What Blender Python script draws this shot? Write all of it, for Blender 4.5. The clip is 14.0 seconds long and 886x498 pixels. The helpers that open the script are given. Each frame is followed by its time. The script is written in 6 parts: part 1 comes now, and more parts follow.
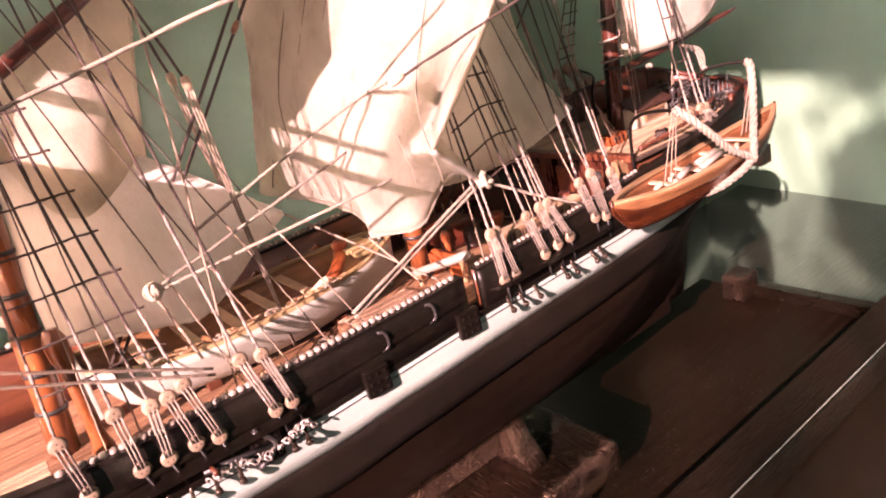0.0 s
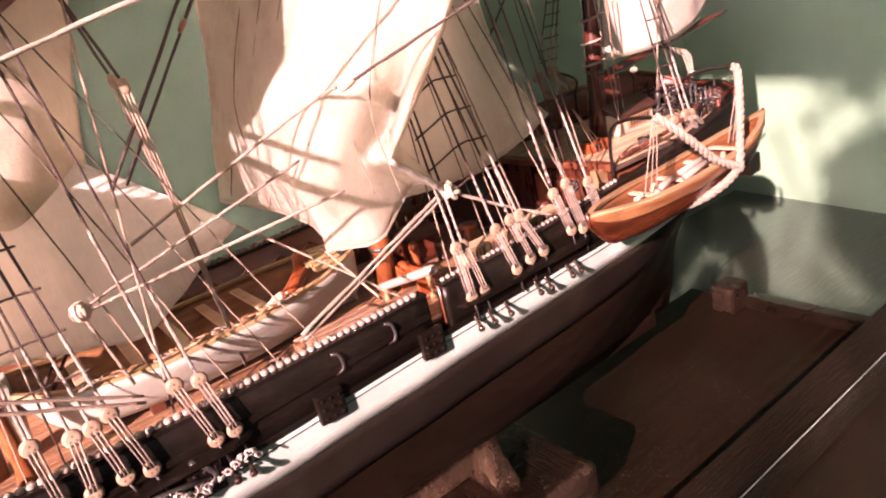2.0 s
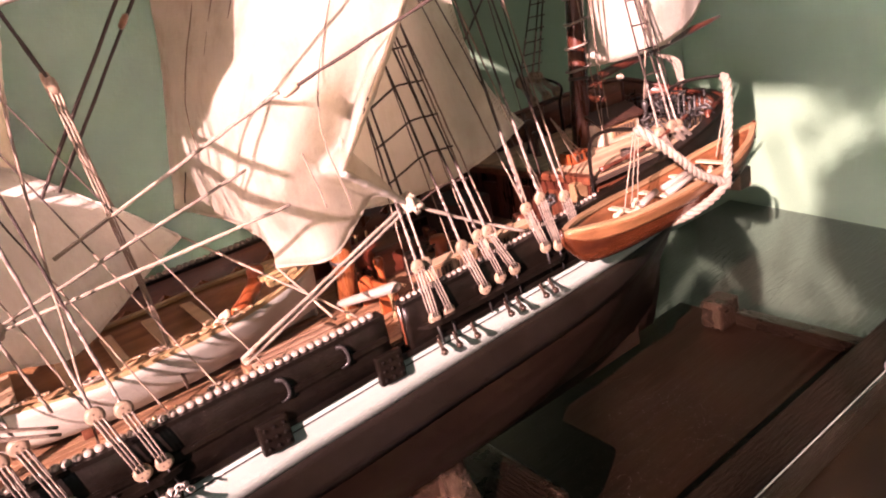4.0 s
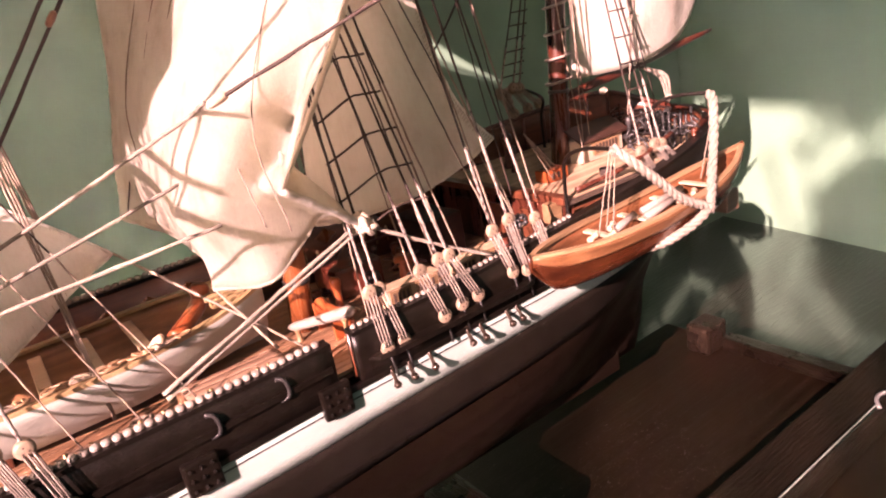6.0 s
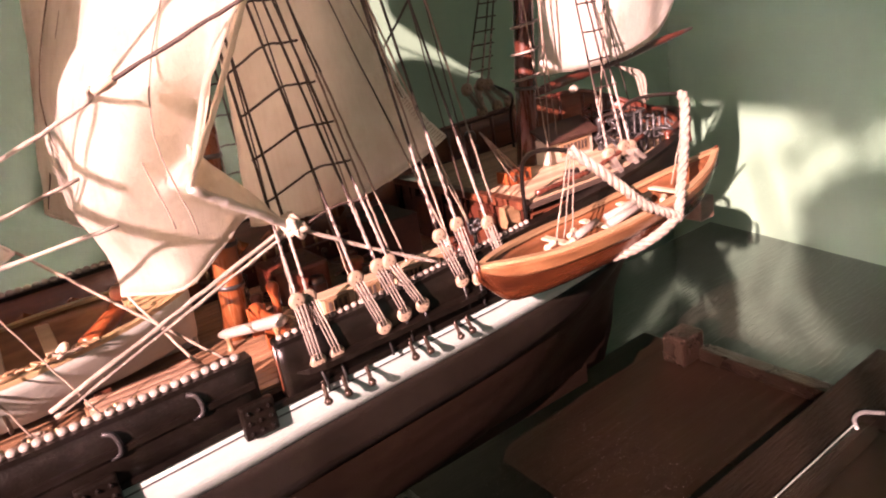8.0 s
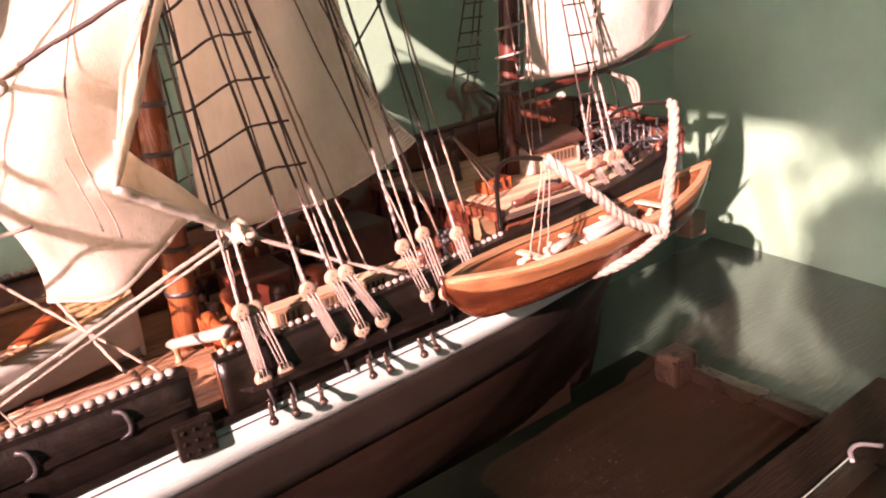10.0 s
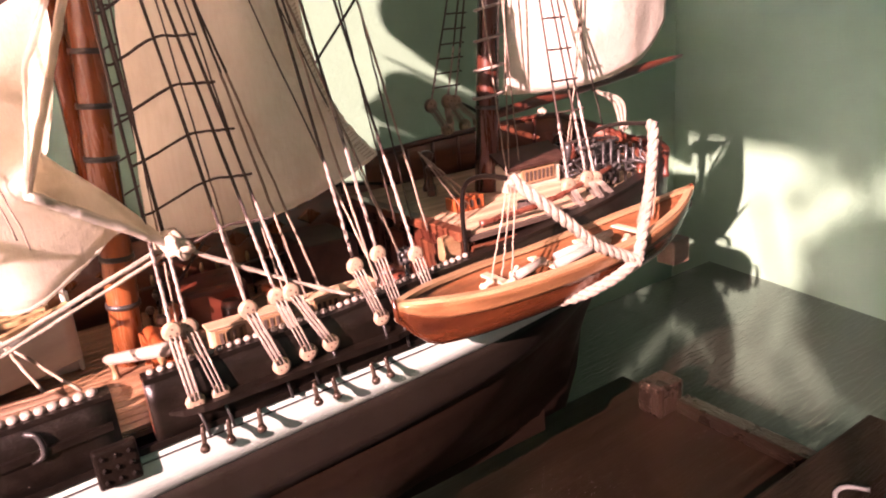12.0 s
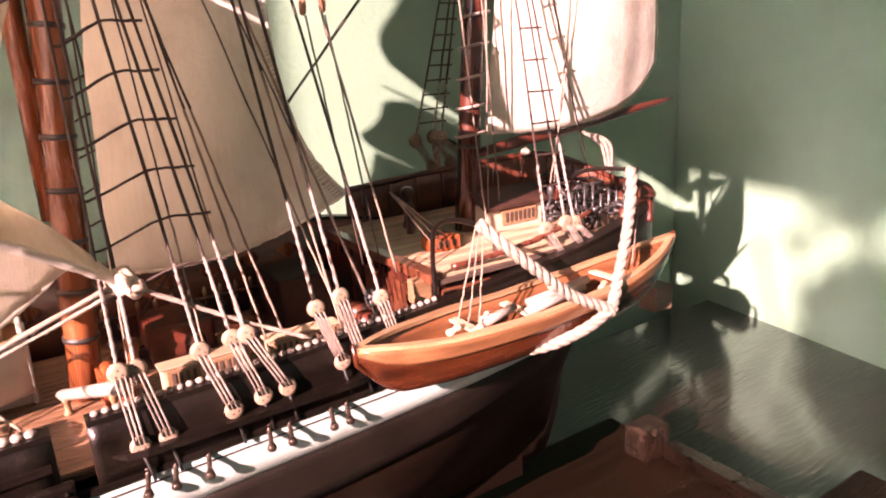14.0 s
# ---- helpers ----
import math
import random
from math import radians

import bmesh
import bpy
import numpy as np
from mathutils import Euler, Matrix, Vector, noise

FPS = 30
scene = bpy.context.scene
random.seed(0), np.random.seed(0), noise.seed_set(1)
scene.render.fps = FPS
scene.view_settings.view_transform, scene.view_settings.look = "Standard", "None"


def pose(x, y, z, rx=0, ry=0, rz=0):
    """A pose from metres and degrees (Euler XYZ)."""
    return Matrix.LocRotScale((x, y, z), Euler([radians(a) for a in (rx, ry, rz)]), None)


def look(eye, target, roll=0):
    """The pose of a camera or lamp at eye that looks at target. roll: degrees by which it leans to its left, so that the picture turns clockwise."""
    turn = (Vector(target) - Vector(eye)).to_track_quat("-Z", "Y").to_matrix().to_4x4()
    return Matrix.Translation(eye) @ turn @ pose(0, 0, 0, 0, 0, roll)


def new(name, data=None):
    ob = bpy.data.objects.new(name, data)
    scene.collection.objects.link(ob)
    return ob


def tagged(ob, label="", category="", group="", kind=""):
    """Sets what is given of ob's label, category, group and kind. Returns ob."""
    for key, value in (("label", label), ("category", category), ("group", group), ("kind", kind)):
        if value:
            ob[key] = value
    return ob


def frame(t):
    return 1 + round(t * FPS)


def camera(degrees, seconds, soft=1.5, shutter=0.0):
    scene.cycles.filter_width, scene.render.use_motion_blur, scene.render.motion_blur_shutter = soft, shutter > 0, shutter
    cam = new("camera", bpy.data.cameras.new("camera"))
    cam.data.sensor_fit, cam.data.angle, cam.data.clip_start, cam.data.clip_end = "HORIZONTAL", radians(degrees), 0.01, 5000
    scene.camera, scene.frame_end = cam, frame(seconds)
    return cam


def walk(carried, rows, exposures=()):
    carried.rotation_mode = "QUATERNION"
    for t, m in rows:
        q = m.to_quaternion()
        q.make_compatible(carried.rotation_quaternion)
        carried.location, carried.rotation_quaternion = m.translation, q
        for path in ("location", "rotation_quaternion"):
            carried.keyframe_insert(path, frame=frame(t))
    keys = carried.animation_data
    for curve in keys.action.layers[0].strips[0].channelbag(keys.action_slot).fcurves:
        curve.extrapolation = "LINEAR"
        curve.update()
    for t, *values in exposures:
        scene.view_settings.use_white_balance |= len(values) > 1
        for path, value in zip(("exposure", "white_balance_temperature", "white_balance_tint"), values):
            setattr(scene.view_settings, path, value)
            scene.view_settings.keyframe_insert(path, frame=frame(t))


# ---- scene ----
cam = camera(66.0, 14.0, 2.0)
PATH = [
    (0, (0.05527, 0.05189, 0.30248), (0.36217, 0.52725, 0.10286), -13.534),
    (0.5, (0.06108, 0.05300, 0.30119), (0.36850, 0.52829, 0.10220), -13.485),
    (1, (0.06732, 0.05477, 0.30043), (0.37500, 0.52960, 0.10076), -13.384),
    (1.5, (0.07331, 0.05626, 0.29958), (0.38107, 0.53103, 0.09991), -13.221),
    (2, (0.07938, 0.05836, 0.29852), (0.38683, 0.53344, 0.09909), -13.079),
    (2.5, (0.08585, 0.06061, 0.29766), (0.39304, 0.53556, 0.09750), -12.864),
    (3, (0.09205, 0.06263, 0.29665), (0.39866, 0.53771, 0.09594), -12.590),
    (5.5, (0.12343, 0.07207, 0.29433), (0.43415, 0.54571, 0.09654), -10.660),
    (6, (0.13020, 0.07458, 0.29304), (0.44079, 0.54873, 0.09629), -10.305),
    (6.5, (0.13672, 0.07676, 0.29104), (0.44760, 0.55065, 0.09411), -9.779),
    (7, (0.14373, 0.07876, 0.28844), (0.45474, 0.55208, 0.09034), -9.362),
    (7.5, (0.15129, 0.07919, 0.28728), (0.46361, 0.55088, 0.08734), -9.111),
    (10, (0.18047, 0.08472, 0.28029), (0.49006, 0.56081, 0.08667), -7.268),
    (10.5, (0.18586, 0.08559, 0.27887), (0.49517, 0.56270, 0.08731), -6.898),
    (11, (0.19058, 0.08609, 0.27687), (0.50057, 0.56435, 0.08933), -6.173),
    (11.5, (0.19592, 0.08687, 0.27662), (0.50522, 0.56611, 0.09043), -5.490),
    (12, (0.20230, 0.08713, 0.27739), (0.51106, 0.56763, 0.09356), -5.242),
    (12.5, (0.20719, 0.08725, 0.27705), (0.51534, 0.56964, 0.09720), -4.650),
    (13, (0.21054, 0.08608, 0.27781), (0.52010, 0.56934, 0.10281), -3.924),
    (13.5, (0.21523, 0.08563, 0.28082), (0.52389, 0.57108, 0.11030), -3.591),
    (14, (0.21857, 0.08543, 0.28160), (0.52651, 0.57368, 0.11794), -3.390),
]
walk(cam, [(t, look(eye, target, roll)) for t, eye, target, roll in PATH], [(0, 2.23, 6595, 60), (7, 2.29, 6680, 60), (14, 2.58, 6650, 60)])

# ---- world, sun, large lights ----
SUN_WAY = Vector((1.0, 0.51, -0.52)).normalized()
world = bpy.data.worlds.new("world")
scene.world = world
world.use_nodes = True
_n = world.node_tree.nodes
_sky = _n.new("ShaderNodeTexSky")
_sky.sky_type, _sky.sun_disc = "NISHITA", False
_sky.sun_elevation = math.asin(-SUN_WAY.z)
_sky.sun_rotation = math.atan2(-SUN_WAY.x, -SUN_WAY.y)
world.node_tree.links.new(_sky.outputs["Color"], _n["Background"].inputs["Color"])
_n["Background"].inputs["Strength"].default_value = 0.06
_sun = new("sun", bpy.data.lights.new("sun", "SUN"))
_sun.data.energy, _sun.data.angle, _sun.data.color = 5.0, radians(0.45), (1.0, 0.78, 0.60)
_sun.matrix_world = look((-4, -2, 3), Vector((-4, -2, 3)) + SUN_WAY)
_win = new("window_daylight", bpy.data.lights.new("window_daylight", "AREA"))
_win.data.shape, _win.data.size, _win.data.size_y = "RECTANGLE", 0.68, 0.76
_win.data.energy, _win.data.color, _win.data.spread = 2.3, (0.58, 0.95, 0.84), radians(96)
_win.matrix_world = look((-1.46, -0.63, 1.05), (0.0, -0.866, 1.05))


# ---- materials ----
def material(name, rough=0.5, metal=0.0, coat=0.0):
    m = bpy.data.materials.new(name)
    m.use_nodes = True
    b = m.node_tree.nodes["Principled BSDF"]
    b.inputs["Roughness"].default_value, b.inputs["Metallic"].default_value = rough, metal
    b.inputs["Coat Weight"].default_value = coat
    b.inputs["Coat Roughness"].default_value = 0.16
    return m, m.node_tree, b


def node(tree, kind, **values):
    n = tree.nodes.new(kind)
    for key, value in values.items():
        if key in n.inputs:
            n.inputs[key].default_value = value
    return n


def coords(tree, scale):
    c = tree.nodes.new("ShaderNodeTexCoord")
    mp = tree.nodes.new("ShaderNodeMapping")
    mp.inputs["Scale"].default_value = scale
    tree.links.new(c.outputs["Object"], mp.inputs["Vector"])
    return mp.outputs["Vector"]


def ramp(tree, fac, stops):
    r = tree.nodes.new("ShaderNodeValToRGB")
    e = r.color_ramp.elements
    while len(e) < len(stops):
        e.new(0.5)
    for k, (pos, col) in zip(e, stops):
        k.position, k.color = pos, (*col, 1)
    tree.links.new(fac, r.inputs["Fac"])
    return r.outputs["Color"]


def noise_tex(tree, vec, scale, detail=4.0, rough=0.55, distortion=0.0):
    n = node(tree, "ShaderNodeTexNoise", Scale=scale, Detail=detail, Roughness=rough, Distortion=distortion)
    tree.links.new(vec, n.inputs["Vector"])
    return n.outputs["Fac"]


def mix_col(tree, fac, a, b, kind="MIX"):
    m = tree.nodes.new("ShaderNodeMix")
    m.data_type, m.blend_type = "RGBA", kind
    for sock, v in ((m.inputs[0], fac), (m.inputs[6], a), (m.inputs[7], b)):
        if hasattr(v, "is_linked"):
            tree.links.new(v, sock)
        elif isinstance(v, (int, float)):
            sock.default_value = v
        else:
            sock.default_value = (*v, 1)
    return m.outputs[2]


def bump(tree, bsdf, height, strength=0.3, distance=0.001):
    b = node(tree, "ShaderNodeBump", Strength=strength, Distance=distance)
    tree.links.new(height, b.inputs["Height"])
    tree.links.new(b.outputs["Normal"], bsdf.inputs["Normal"])
    return b


def spread(tree):
    """A random number for each object."""
    return tree.nodes.new("ShaderNodeObjectInfo").outputs["Random"]


def rough_from(tree, bsdf, fac, lo, hi):
    r = node(tree, "ShaderNodeMapRange", **{"To Min": lo, "To Max": hi})
    tree.links.new(fac, r.inputs["Value"])
    tree.links.new(r.outputs["Result"], bsdf.inputs["Roughness"])


def plain(name, dark, light, scale=120.0, rough=0.5, stretch=(1, 1, 1), metal=0.0, coat=0.0, bumpy=0.25, depth=0.0004, fine=900.0, gloss=0.5):
    m, t, b = material(name, rough, metal, coat)
    v = coords(t, stretch)
    b.inputs["Specular IOR Level"].default_value = gloss
    big = noise_tex(t, v, scale, 5, 0.6)
    small = noise_tex(t, v, fine, 3, 0.6)
    col = ramp(t, big, [(0.32, dark), (0.68, light)])
    col = mix_col(t, 0.35, col, mix_col(t, small, dark, light), "MIX")
    tone = node(t, "ShaderNodeMapRange", **{"To Min": 0.82, "To Max": 1.12})
    t.links.new(spread(t), tone.inputs["Value"])
    col = mix_col(t, 1.0, col, tone.outputs["Result"], "MULTIPLY")
    t.links.new(col, b.inputs["Base Color"])
    rough_from(t, b, big, max(0.02, rough - 0.1), min(1, rough + 0.12))
    bump(t, b, small, bumpy, depth)
    return m


def grained(name, dark, light, grain=(14, 160, 160), rough=0.35, coat=0.0, bumpy=0.4, depth=0.0005, dust=False, rings=6.0, wave=0.12, gloss=0.5, tint=(1, 1, 1)):
    """Wood with its grain along x."""
    m, t, b = material(name, rough, 0, coat)
    v = coords(t, grain)
    g = noise_tex(t, v, 1.0, 6, 0.62, 0.35)
    w = t.nodes.new("ShaderNodeTexWave")
    w.wave_type, w.bands_direction = "BANDS", "Y"
    w.inputs["Scale"].default_value, w.inputs["Distortion"].default_value = rings * 0.02, 9.0
    w.inputs["Detail"].default_value = 3
    t.links.new(v, w.inputs["Vector"])
    both = mix_col(t, wave, g, w.outputs["Fac"])
    b.inputs["Specular IOR Level"].default_value, b.inputs["Specular Tint"].default_value = gloss, (*tint, 1)
    col = ramp(t, both, [(0.28, dark), (0.72, light)])
    tone = node(t, "ShaderNodeMapRange", **{"To Min": 0.75, "To Max": 1.2})
    t.links.new(spread(t), tone.inputs["Value"])
    col = mix_col(t, 1.0, col, tone.outputs["Result"], "MULTIPLY")
    if dust:
        sp = noise_tex(t, coords(t, (1, 1, 1)), 1150.0, 1, 0.4)
        area = noise_tex(t, coords(t, (1, 1, 1)), 14.0, 2, 0.5)
        dots = ramp(t, sp, [(0.722, (0, 0, 0)), (0.775, (1, 1, 1))])
        where = ramp(t, area, [(0.42, (0.05, 0.05, 0.05)), (0.66, (0.85, 0.85, 0.85))])
        spots = mix_col(t, 1.0, dots, where, "MULTIPLY")
        col = mix_col(t, spots, col, (0.62, 0.52, 0.45))
    t.links.new(col, b.inputs["Base Color"])
    rough_from(t, b, g, max(0.05, rough - 0.08), rough + 0.14)
    bump(t, b, both, bumpy, depth)
    return m


def sawn(name, dark, light, grain, rough=0.45, gloss=0.14, dusty=0.35, coat=0.0):
    """Dark wood with coarse open ridges along its grain; ridge highlights are painted in."""
    m, t, b = material(name, rough, 0.0, coat)
    b.inputs["Specular IOR Level"].default_value, b.inputs["Specular Tint"].default_value = gloss, (1.0, 0.66, 0.45, 1)
    v = coords(t, grain)
    g = noise_tex(t, v, 1.0, 3, 0.7, 0.6)
    flat = coords(t, (1, 1, 1))
    big = noise_tex(t, flat, 45.0, 4, 0.6)
    col = mix_col(t, 0.5, ramp(t, g, [(0.3, dark), (0.7, light)]), mix_col(t, big, dark, light))
    # dots: dust specks; crest: pale streaks painted as highlights on the ridges
    dots = ramp(t, noise_tex(t, flat, 1500.0, 1, 0.4), [(0.72, (0, 0, 0)), (0.76, (1, 1, 1))])
    crest = ramp(t, g, [(0.66, (0, 0, 0)), (0.72, (dusty, dusty, dusty))])
    crest = mix_col(t, 1.0, crest, ramp(t, noise_tex(t, flat, 260.0, 3, 0.7), [(0.45, (0, 0, 0)), (0.65, (1, 1, 1))]), "MULTIPLY")
    spots = mix_col(t, 1.0, mix_col(t, 0.35, crest, dots, "ADD"), (0.9, 0.9, 0.9), "MULTIPLY")
    col = mix_col(t, spots, col, (0.150, 0.100, 0.058))
    t.links.new(col, b.inputs["Base Color"])
    rough_from(t, b, big, rough - 0.08, rough + 0.2)
    bump(t, b, g, 1.0, 0.0022)
    return m


def wall_paint():
    m, t, b = material("green_wall_paint", 0.6)
    v = coords(t, (1, 1, 1))
    big = noise_tex(t, v, 2.2, 4, 0.6)
    mid = noise_tex(t, v, 60.0, 4, 0.6)
    col = ramp(t, big, [(0.3, (0.146, 0.256, 0.182)), (0.7, (0.176, 0.300, 0.216))])
    col = mix_col(t, 0.12, col, mix_col(t, mid, (0.11, 0.215, 0.15), (0.19, 0.34, 0.25)))
    t.links.new(col, b.inputs["Base Color"])
    bump(t, b, noise_tex(t, v, 190.0, 4, 0.65), 0.35, 0.0012)
    return m


def canvas(name, dark, light, weave=1500.0, fuzz=0.4, through_light=0.71, mottle=0.8):
    m, t, b = material(name, 0.9)
    v = coords(t, (1, 1, 1))
    stain = noise_tex(t, v, 22.0, 5, 0.6)
    fine = noise_tex(t, v, 420.0, 4, 0.7)
    col = ramp(t, stain, [(0.3, dark), (0.7, light)])
    col = mix_col(t, 0.25, col, mix_col(t, fine, dark, light))
    blotch = ramp(t, noise_tex(t, coords(t, (1, 1, 0.8)), 70.0, 6, 0.6), [(0.34, (0.82, 0.79, 0.74)), (0.48, (1, 1, 1)), (0.72, (1.08, 1.08, 1.08))])
    col = mix_col(t, min(1.0, mottle), col, blotch, "MULTIPLY")
    if mottle > 1:
        speck = ramp(t, noise_tex(t, coords(t, (1, 1, 0.7)), 210.0, 6, 0.7), [(0.40, (0.80, 0.77, 0.72)), (0.52, (1, 1, 1)), (0.66, (1.10, 1.11, 1.12))])
        col = mix_col(t, 0.9, col, speck, "MULTIPLY")
    thread = ramp(t, noise_tex(t, coords(t, (1, 1, 0.06)), 700.0, 3, 0.7), [(0.38, (0.82, 0.79, 0.74)), (0.55, (1, 1, 1))])
    col = mix_col(t, 0.2, col, thread, "MULTIPLY")
    t.links.new(col, b.inputs["Base Color"])
    # warp and weft threads of uneven thickness
    warp = noise_tex(t, coords(t, (1, 1, 0.10)), weave, 2, 0.6)
    weft = noise_tex(t, coords(t, (0.10, 0.10, 1)), weave, 2, 0.6)
    h = mix_col(t, 0.5, warp, weft)
    h = mix_col(t, fuzz, h, fine)
    nb = bump(t, b, mix_col(t, 0.45, h, noise_tex(t, v, 130.0, 5, 0.7)), 0.75, 0.0009)
    tr = t.nodes.new("ShaderNodeBsdfTranslucent")
    t.links.new(col, tr.inputs["Color"])
    t.links.new(nb.outputs["Normal"], tr.inputs["Normal"])
    mx = t.nodes.new("ShaderNodeMixShader")
    mx.inputs[0].default_value = through_light
    t.links.new(b.outputs["BSDF"], mx.inputs[1])
    t.links.new(tr.outputs["BSDF"], mx.inputs[2])
    t.links.new(mx.outputs["Shader"], t.nodes["Material Output"].inputs["Surface"])
    return m


def clear_glass():
    m, t, b = material("clear_glass", 0.03)
    b.inputs["Transmission Weight"].default_value, b.inputs["IOR"].default_value = 1.0, 1.14
    b.inputs["Base Color"].default_value = (0.90, 0.97, 0.93, 1)
    return m


M_WALL = wall_paint()
M_CEIL = plain("white_plaster", (0.66, 0.65, 0.62), (0.76, 0.75, 0.72), 6, 0.9, fine=200)
M_FLOOR = grained("brown_floorboards", (0.04, 0.024, 0.015), (0.09, 0.055, 0.034), (2, 22, 22), 0.45)
def table_wood():
    m, t, b = material("dark_polished_table_wood", 0.16, 0, 0.9)
    v = coords(t, (4.0, 16, 16))
    w = t.nodes.new("ShaderNodeTexWave")
    w.wave_type, w.bands_direction = "BANDS", "Y"
    for key, value in (("Scale", 3.2), ("Distortion", 10.0), ("Detail", 2.0), ("Detail Scale", 1.5), ("Detail Roughness", 0.55)):
        w.inputs[key].default_value = value
    t.links.new(v, w.inputs["Vector"])
    pores = noise_tex(t, coords(t, (30, 420, 420)), 1.0, 4, 0.6)
    col = ramp(t, w.outputs["Fac"], [(0.2, (0.0055, 0.0036, 0.0026)), (0.8, (0.0135, 0.0085, 0.0060))])
    t.links.new(col, b.inputs["Base Color"])
    b.inputs["Specular IOR Level"].default_value, b.inputs["Coat IOR"].default_value = 0.9, 1.8
    b.inputs["Coat Roughness"].default_value = 0.11
    rough_from(t, b, pores, 0.15, 0.24)
    lines = ramp(t, w.outputs["Fac"], [(0.35, (0, 0, 0)), (0.75, (1, 1, 1))])
    bump(t, b, mix_col(t, 0.10, lines, pores), 0.7, 0.0007)
    return m


M_TABLE = table_wood()
M_BASE = grained("dark_dusty_wood", (0.0027, 0.0014, 0.0007), (0.0056, 0.0029, 0.0015), (14, 190, 190), 0.38, 0.0, 0.6, 0.0006, dust=True, gloss=0.24, tint=(1.0, 0.62, 0.40))
M_BAR = sawn("dark_red_wood", (0.0040, 0.0029, 0.0018), (0.0100, 0.0068, 0.0042), (30, 600, 600), 0.45, 0.12, 0.2)
M_RAIL = sawn("dark_red_rail_wood", (0.0014, 0.0009, 0.0006), (0.0036, 0.0022, 0.0013), (560, 40, 560), 0.22, 0.50, 0.28)
M_POST = sawn("dark_red_post_wood", (0.0040, 0.0024, 0.0014), (0.0130, 0.0072, 0.0042), (560, 560, 40), 0.22, 0.70, 0.85)
M_CORNER = sawn("dark_corner_post_wood", (0.0014, 0.0009, 0.0006), (0.0036, 0.0022, 0.0013), (560, 560, 40), 0.22, 0.50, 0.28)
M_PLATE = sawn("dark_ridged_plate_wood", (0.0040, 0.0024, 0.0014), (0.0130, 0.0072, 0.0042), (560, 60, 560), 0.22, 0.70, 0.85)
M_BOOT = plain("blackish_hull_paint", (0.0058, 0.0043, 0.0028), (0.0092, 0.0065, 0.0042), 60, 0.45, bumpy=0.2, depth=0.0002, gloss=0.20)
M_SERVE = plain("pale_grey_served_thread", (0.178, 0.149, 0.125), (0.290, 0.247, 0.215), 400, 0.9, bumpy=0.8, fine=2500)
M_STRAKE = grained("orange_strake_wood", (0.0840, 0.0336, 0.0126), (0.218, 0.101, 0.0420), (22, 200, 300), 0.3, 0.4, 0.25, rings=10)
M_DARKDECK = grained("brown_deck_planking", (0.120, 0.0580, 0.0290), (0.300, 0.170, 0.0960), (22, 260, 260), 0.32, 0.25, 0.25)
M_LANYARD = plain("pale_lanyard_thread", (0.145, 0.119, 0.0957), (0.251, 0.208, 0.172), 400, 0.8, bumpy=0.8, fine=2500)
M_CHAIN = plain("bright_chain_metal", (0.30, 0.27, 0.24), (0.55, 0.50, 0.46), 400, 0.3, metal=0.6)
M_BLACK = plain("worn_black_paint", (0.0026, 0.0018, 0.0012), (0.0066, 0.0044, 0.0029), 260, 0.34, bumpy=0.4, depth=0.0003, fine=1100, gloss=0.28)
M_WHITE = plain("white_hull_paint", (0.272, 0.340, 0.308), (0.368, 0.432, 0.392), 70, 0.5, (0.3, 1, 2), bumpy=0.3)
M_LOWER = grained("dark_red_hull_wood", (0.0028, 0.0016, 0.0010), (0.0052, 0.0027, 0.0016), (10, 150, 150), 0.5, 0.0, 0.2, gloss=0.26, tint=(1.0, 0.66, 0.46))
M_MAST = grained("varnished_orange_mast_wood", (0.0714, 0.0193, 0.0059), (0.218, 0.0655, 0.0185), (160, 160, 16), 0.25, 0.5, 0.2)
M_DARKMAST = grained("dark_mahogany", (0.030, 0.008, 0.005), (0.11, 0.030, 0.016), (160, 160, 18), 0.25, 0.5, 0.2)
M_SPAR = grained("red_brown_spar_wood", (0.0360, 0.0078, 0.0048), (0.0960, 0.0240, 0.0120), (40, 200, 200), 0.28, 0.5, 0.2)
M_BULWARK = grained("red_brown_bulwark_wood", (0.0420, 0.0118, 0.0067), (0.126, 0.0395, 0.0176), (18, 220, 220), 0.3, 0.4, 0.2)
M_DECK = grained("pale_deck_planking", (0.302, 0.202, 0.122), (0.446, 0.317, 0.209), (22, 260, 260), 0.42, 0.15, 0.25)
M_BOAT = grained("varnished_boat_wood", (0.012, 0.0030, 0.0014), (0.090, 0.023, 0.0065), (16, 90, 160), 0.24, 0.6, 0.25, rings=10)
M_GUN = grained("light_gunwale_wood", (0.158, 0.0878, 0.0403), (0.310, 0.194, 0.104), (18, 300, 300), 0.35, 0.3, 0.25)
M_LONGGUN = grained("yellow_longboat_wood", (0.260, 0.165, 0.0700), (0.440, 0.310, 0.160), (18, 300, 300), 0.4, 0.2, 0.25)
M_LONGINNER = grained("tan_longboat_lining", (0.110, 0.0480, 0.0190), (0.270, 0.135, 0.0580), (18, 300, 300), 0.4, 0.2, 0.2)
M_INNER = grained("brown_boat_lining", (0.0588, 0.0202, 0.0076), (0.168, 0.0630, 0.0235), (18, 300, 300), 0.35, 0.3, 0.2)
M_HATCH = grained("stained_hatch_wood", (0.173, 0.0972, 0.0612), (0.331, 0.209, 0.140), (30, 160, 160), 0.4, 0.2, 0.3)
M_CREAM = plain("cream_house_paint", (0.331, 0.274, 0.202), (0.446, 0.382, 0.295), 120, 0.45, bumpy=0.3)
M_PALE = plain("pale_turned_wood", (0.374, 0.266, 0.173), (0.518, 0.403, 0.288), 160, 0.5)
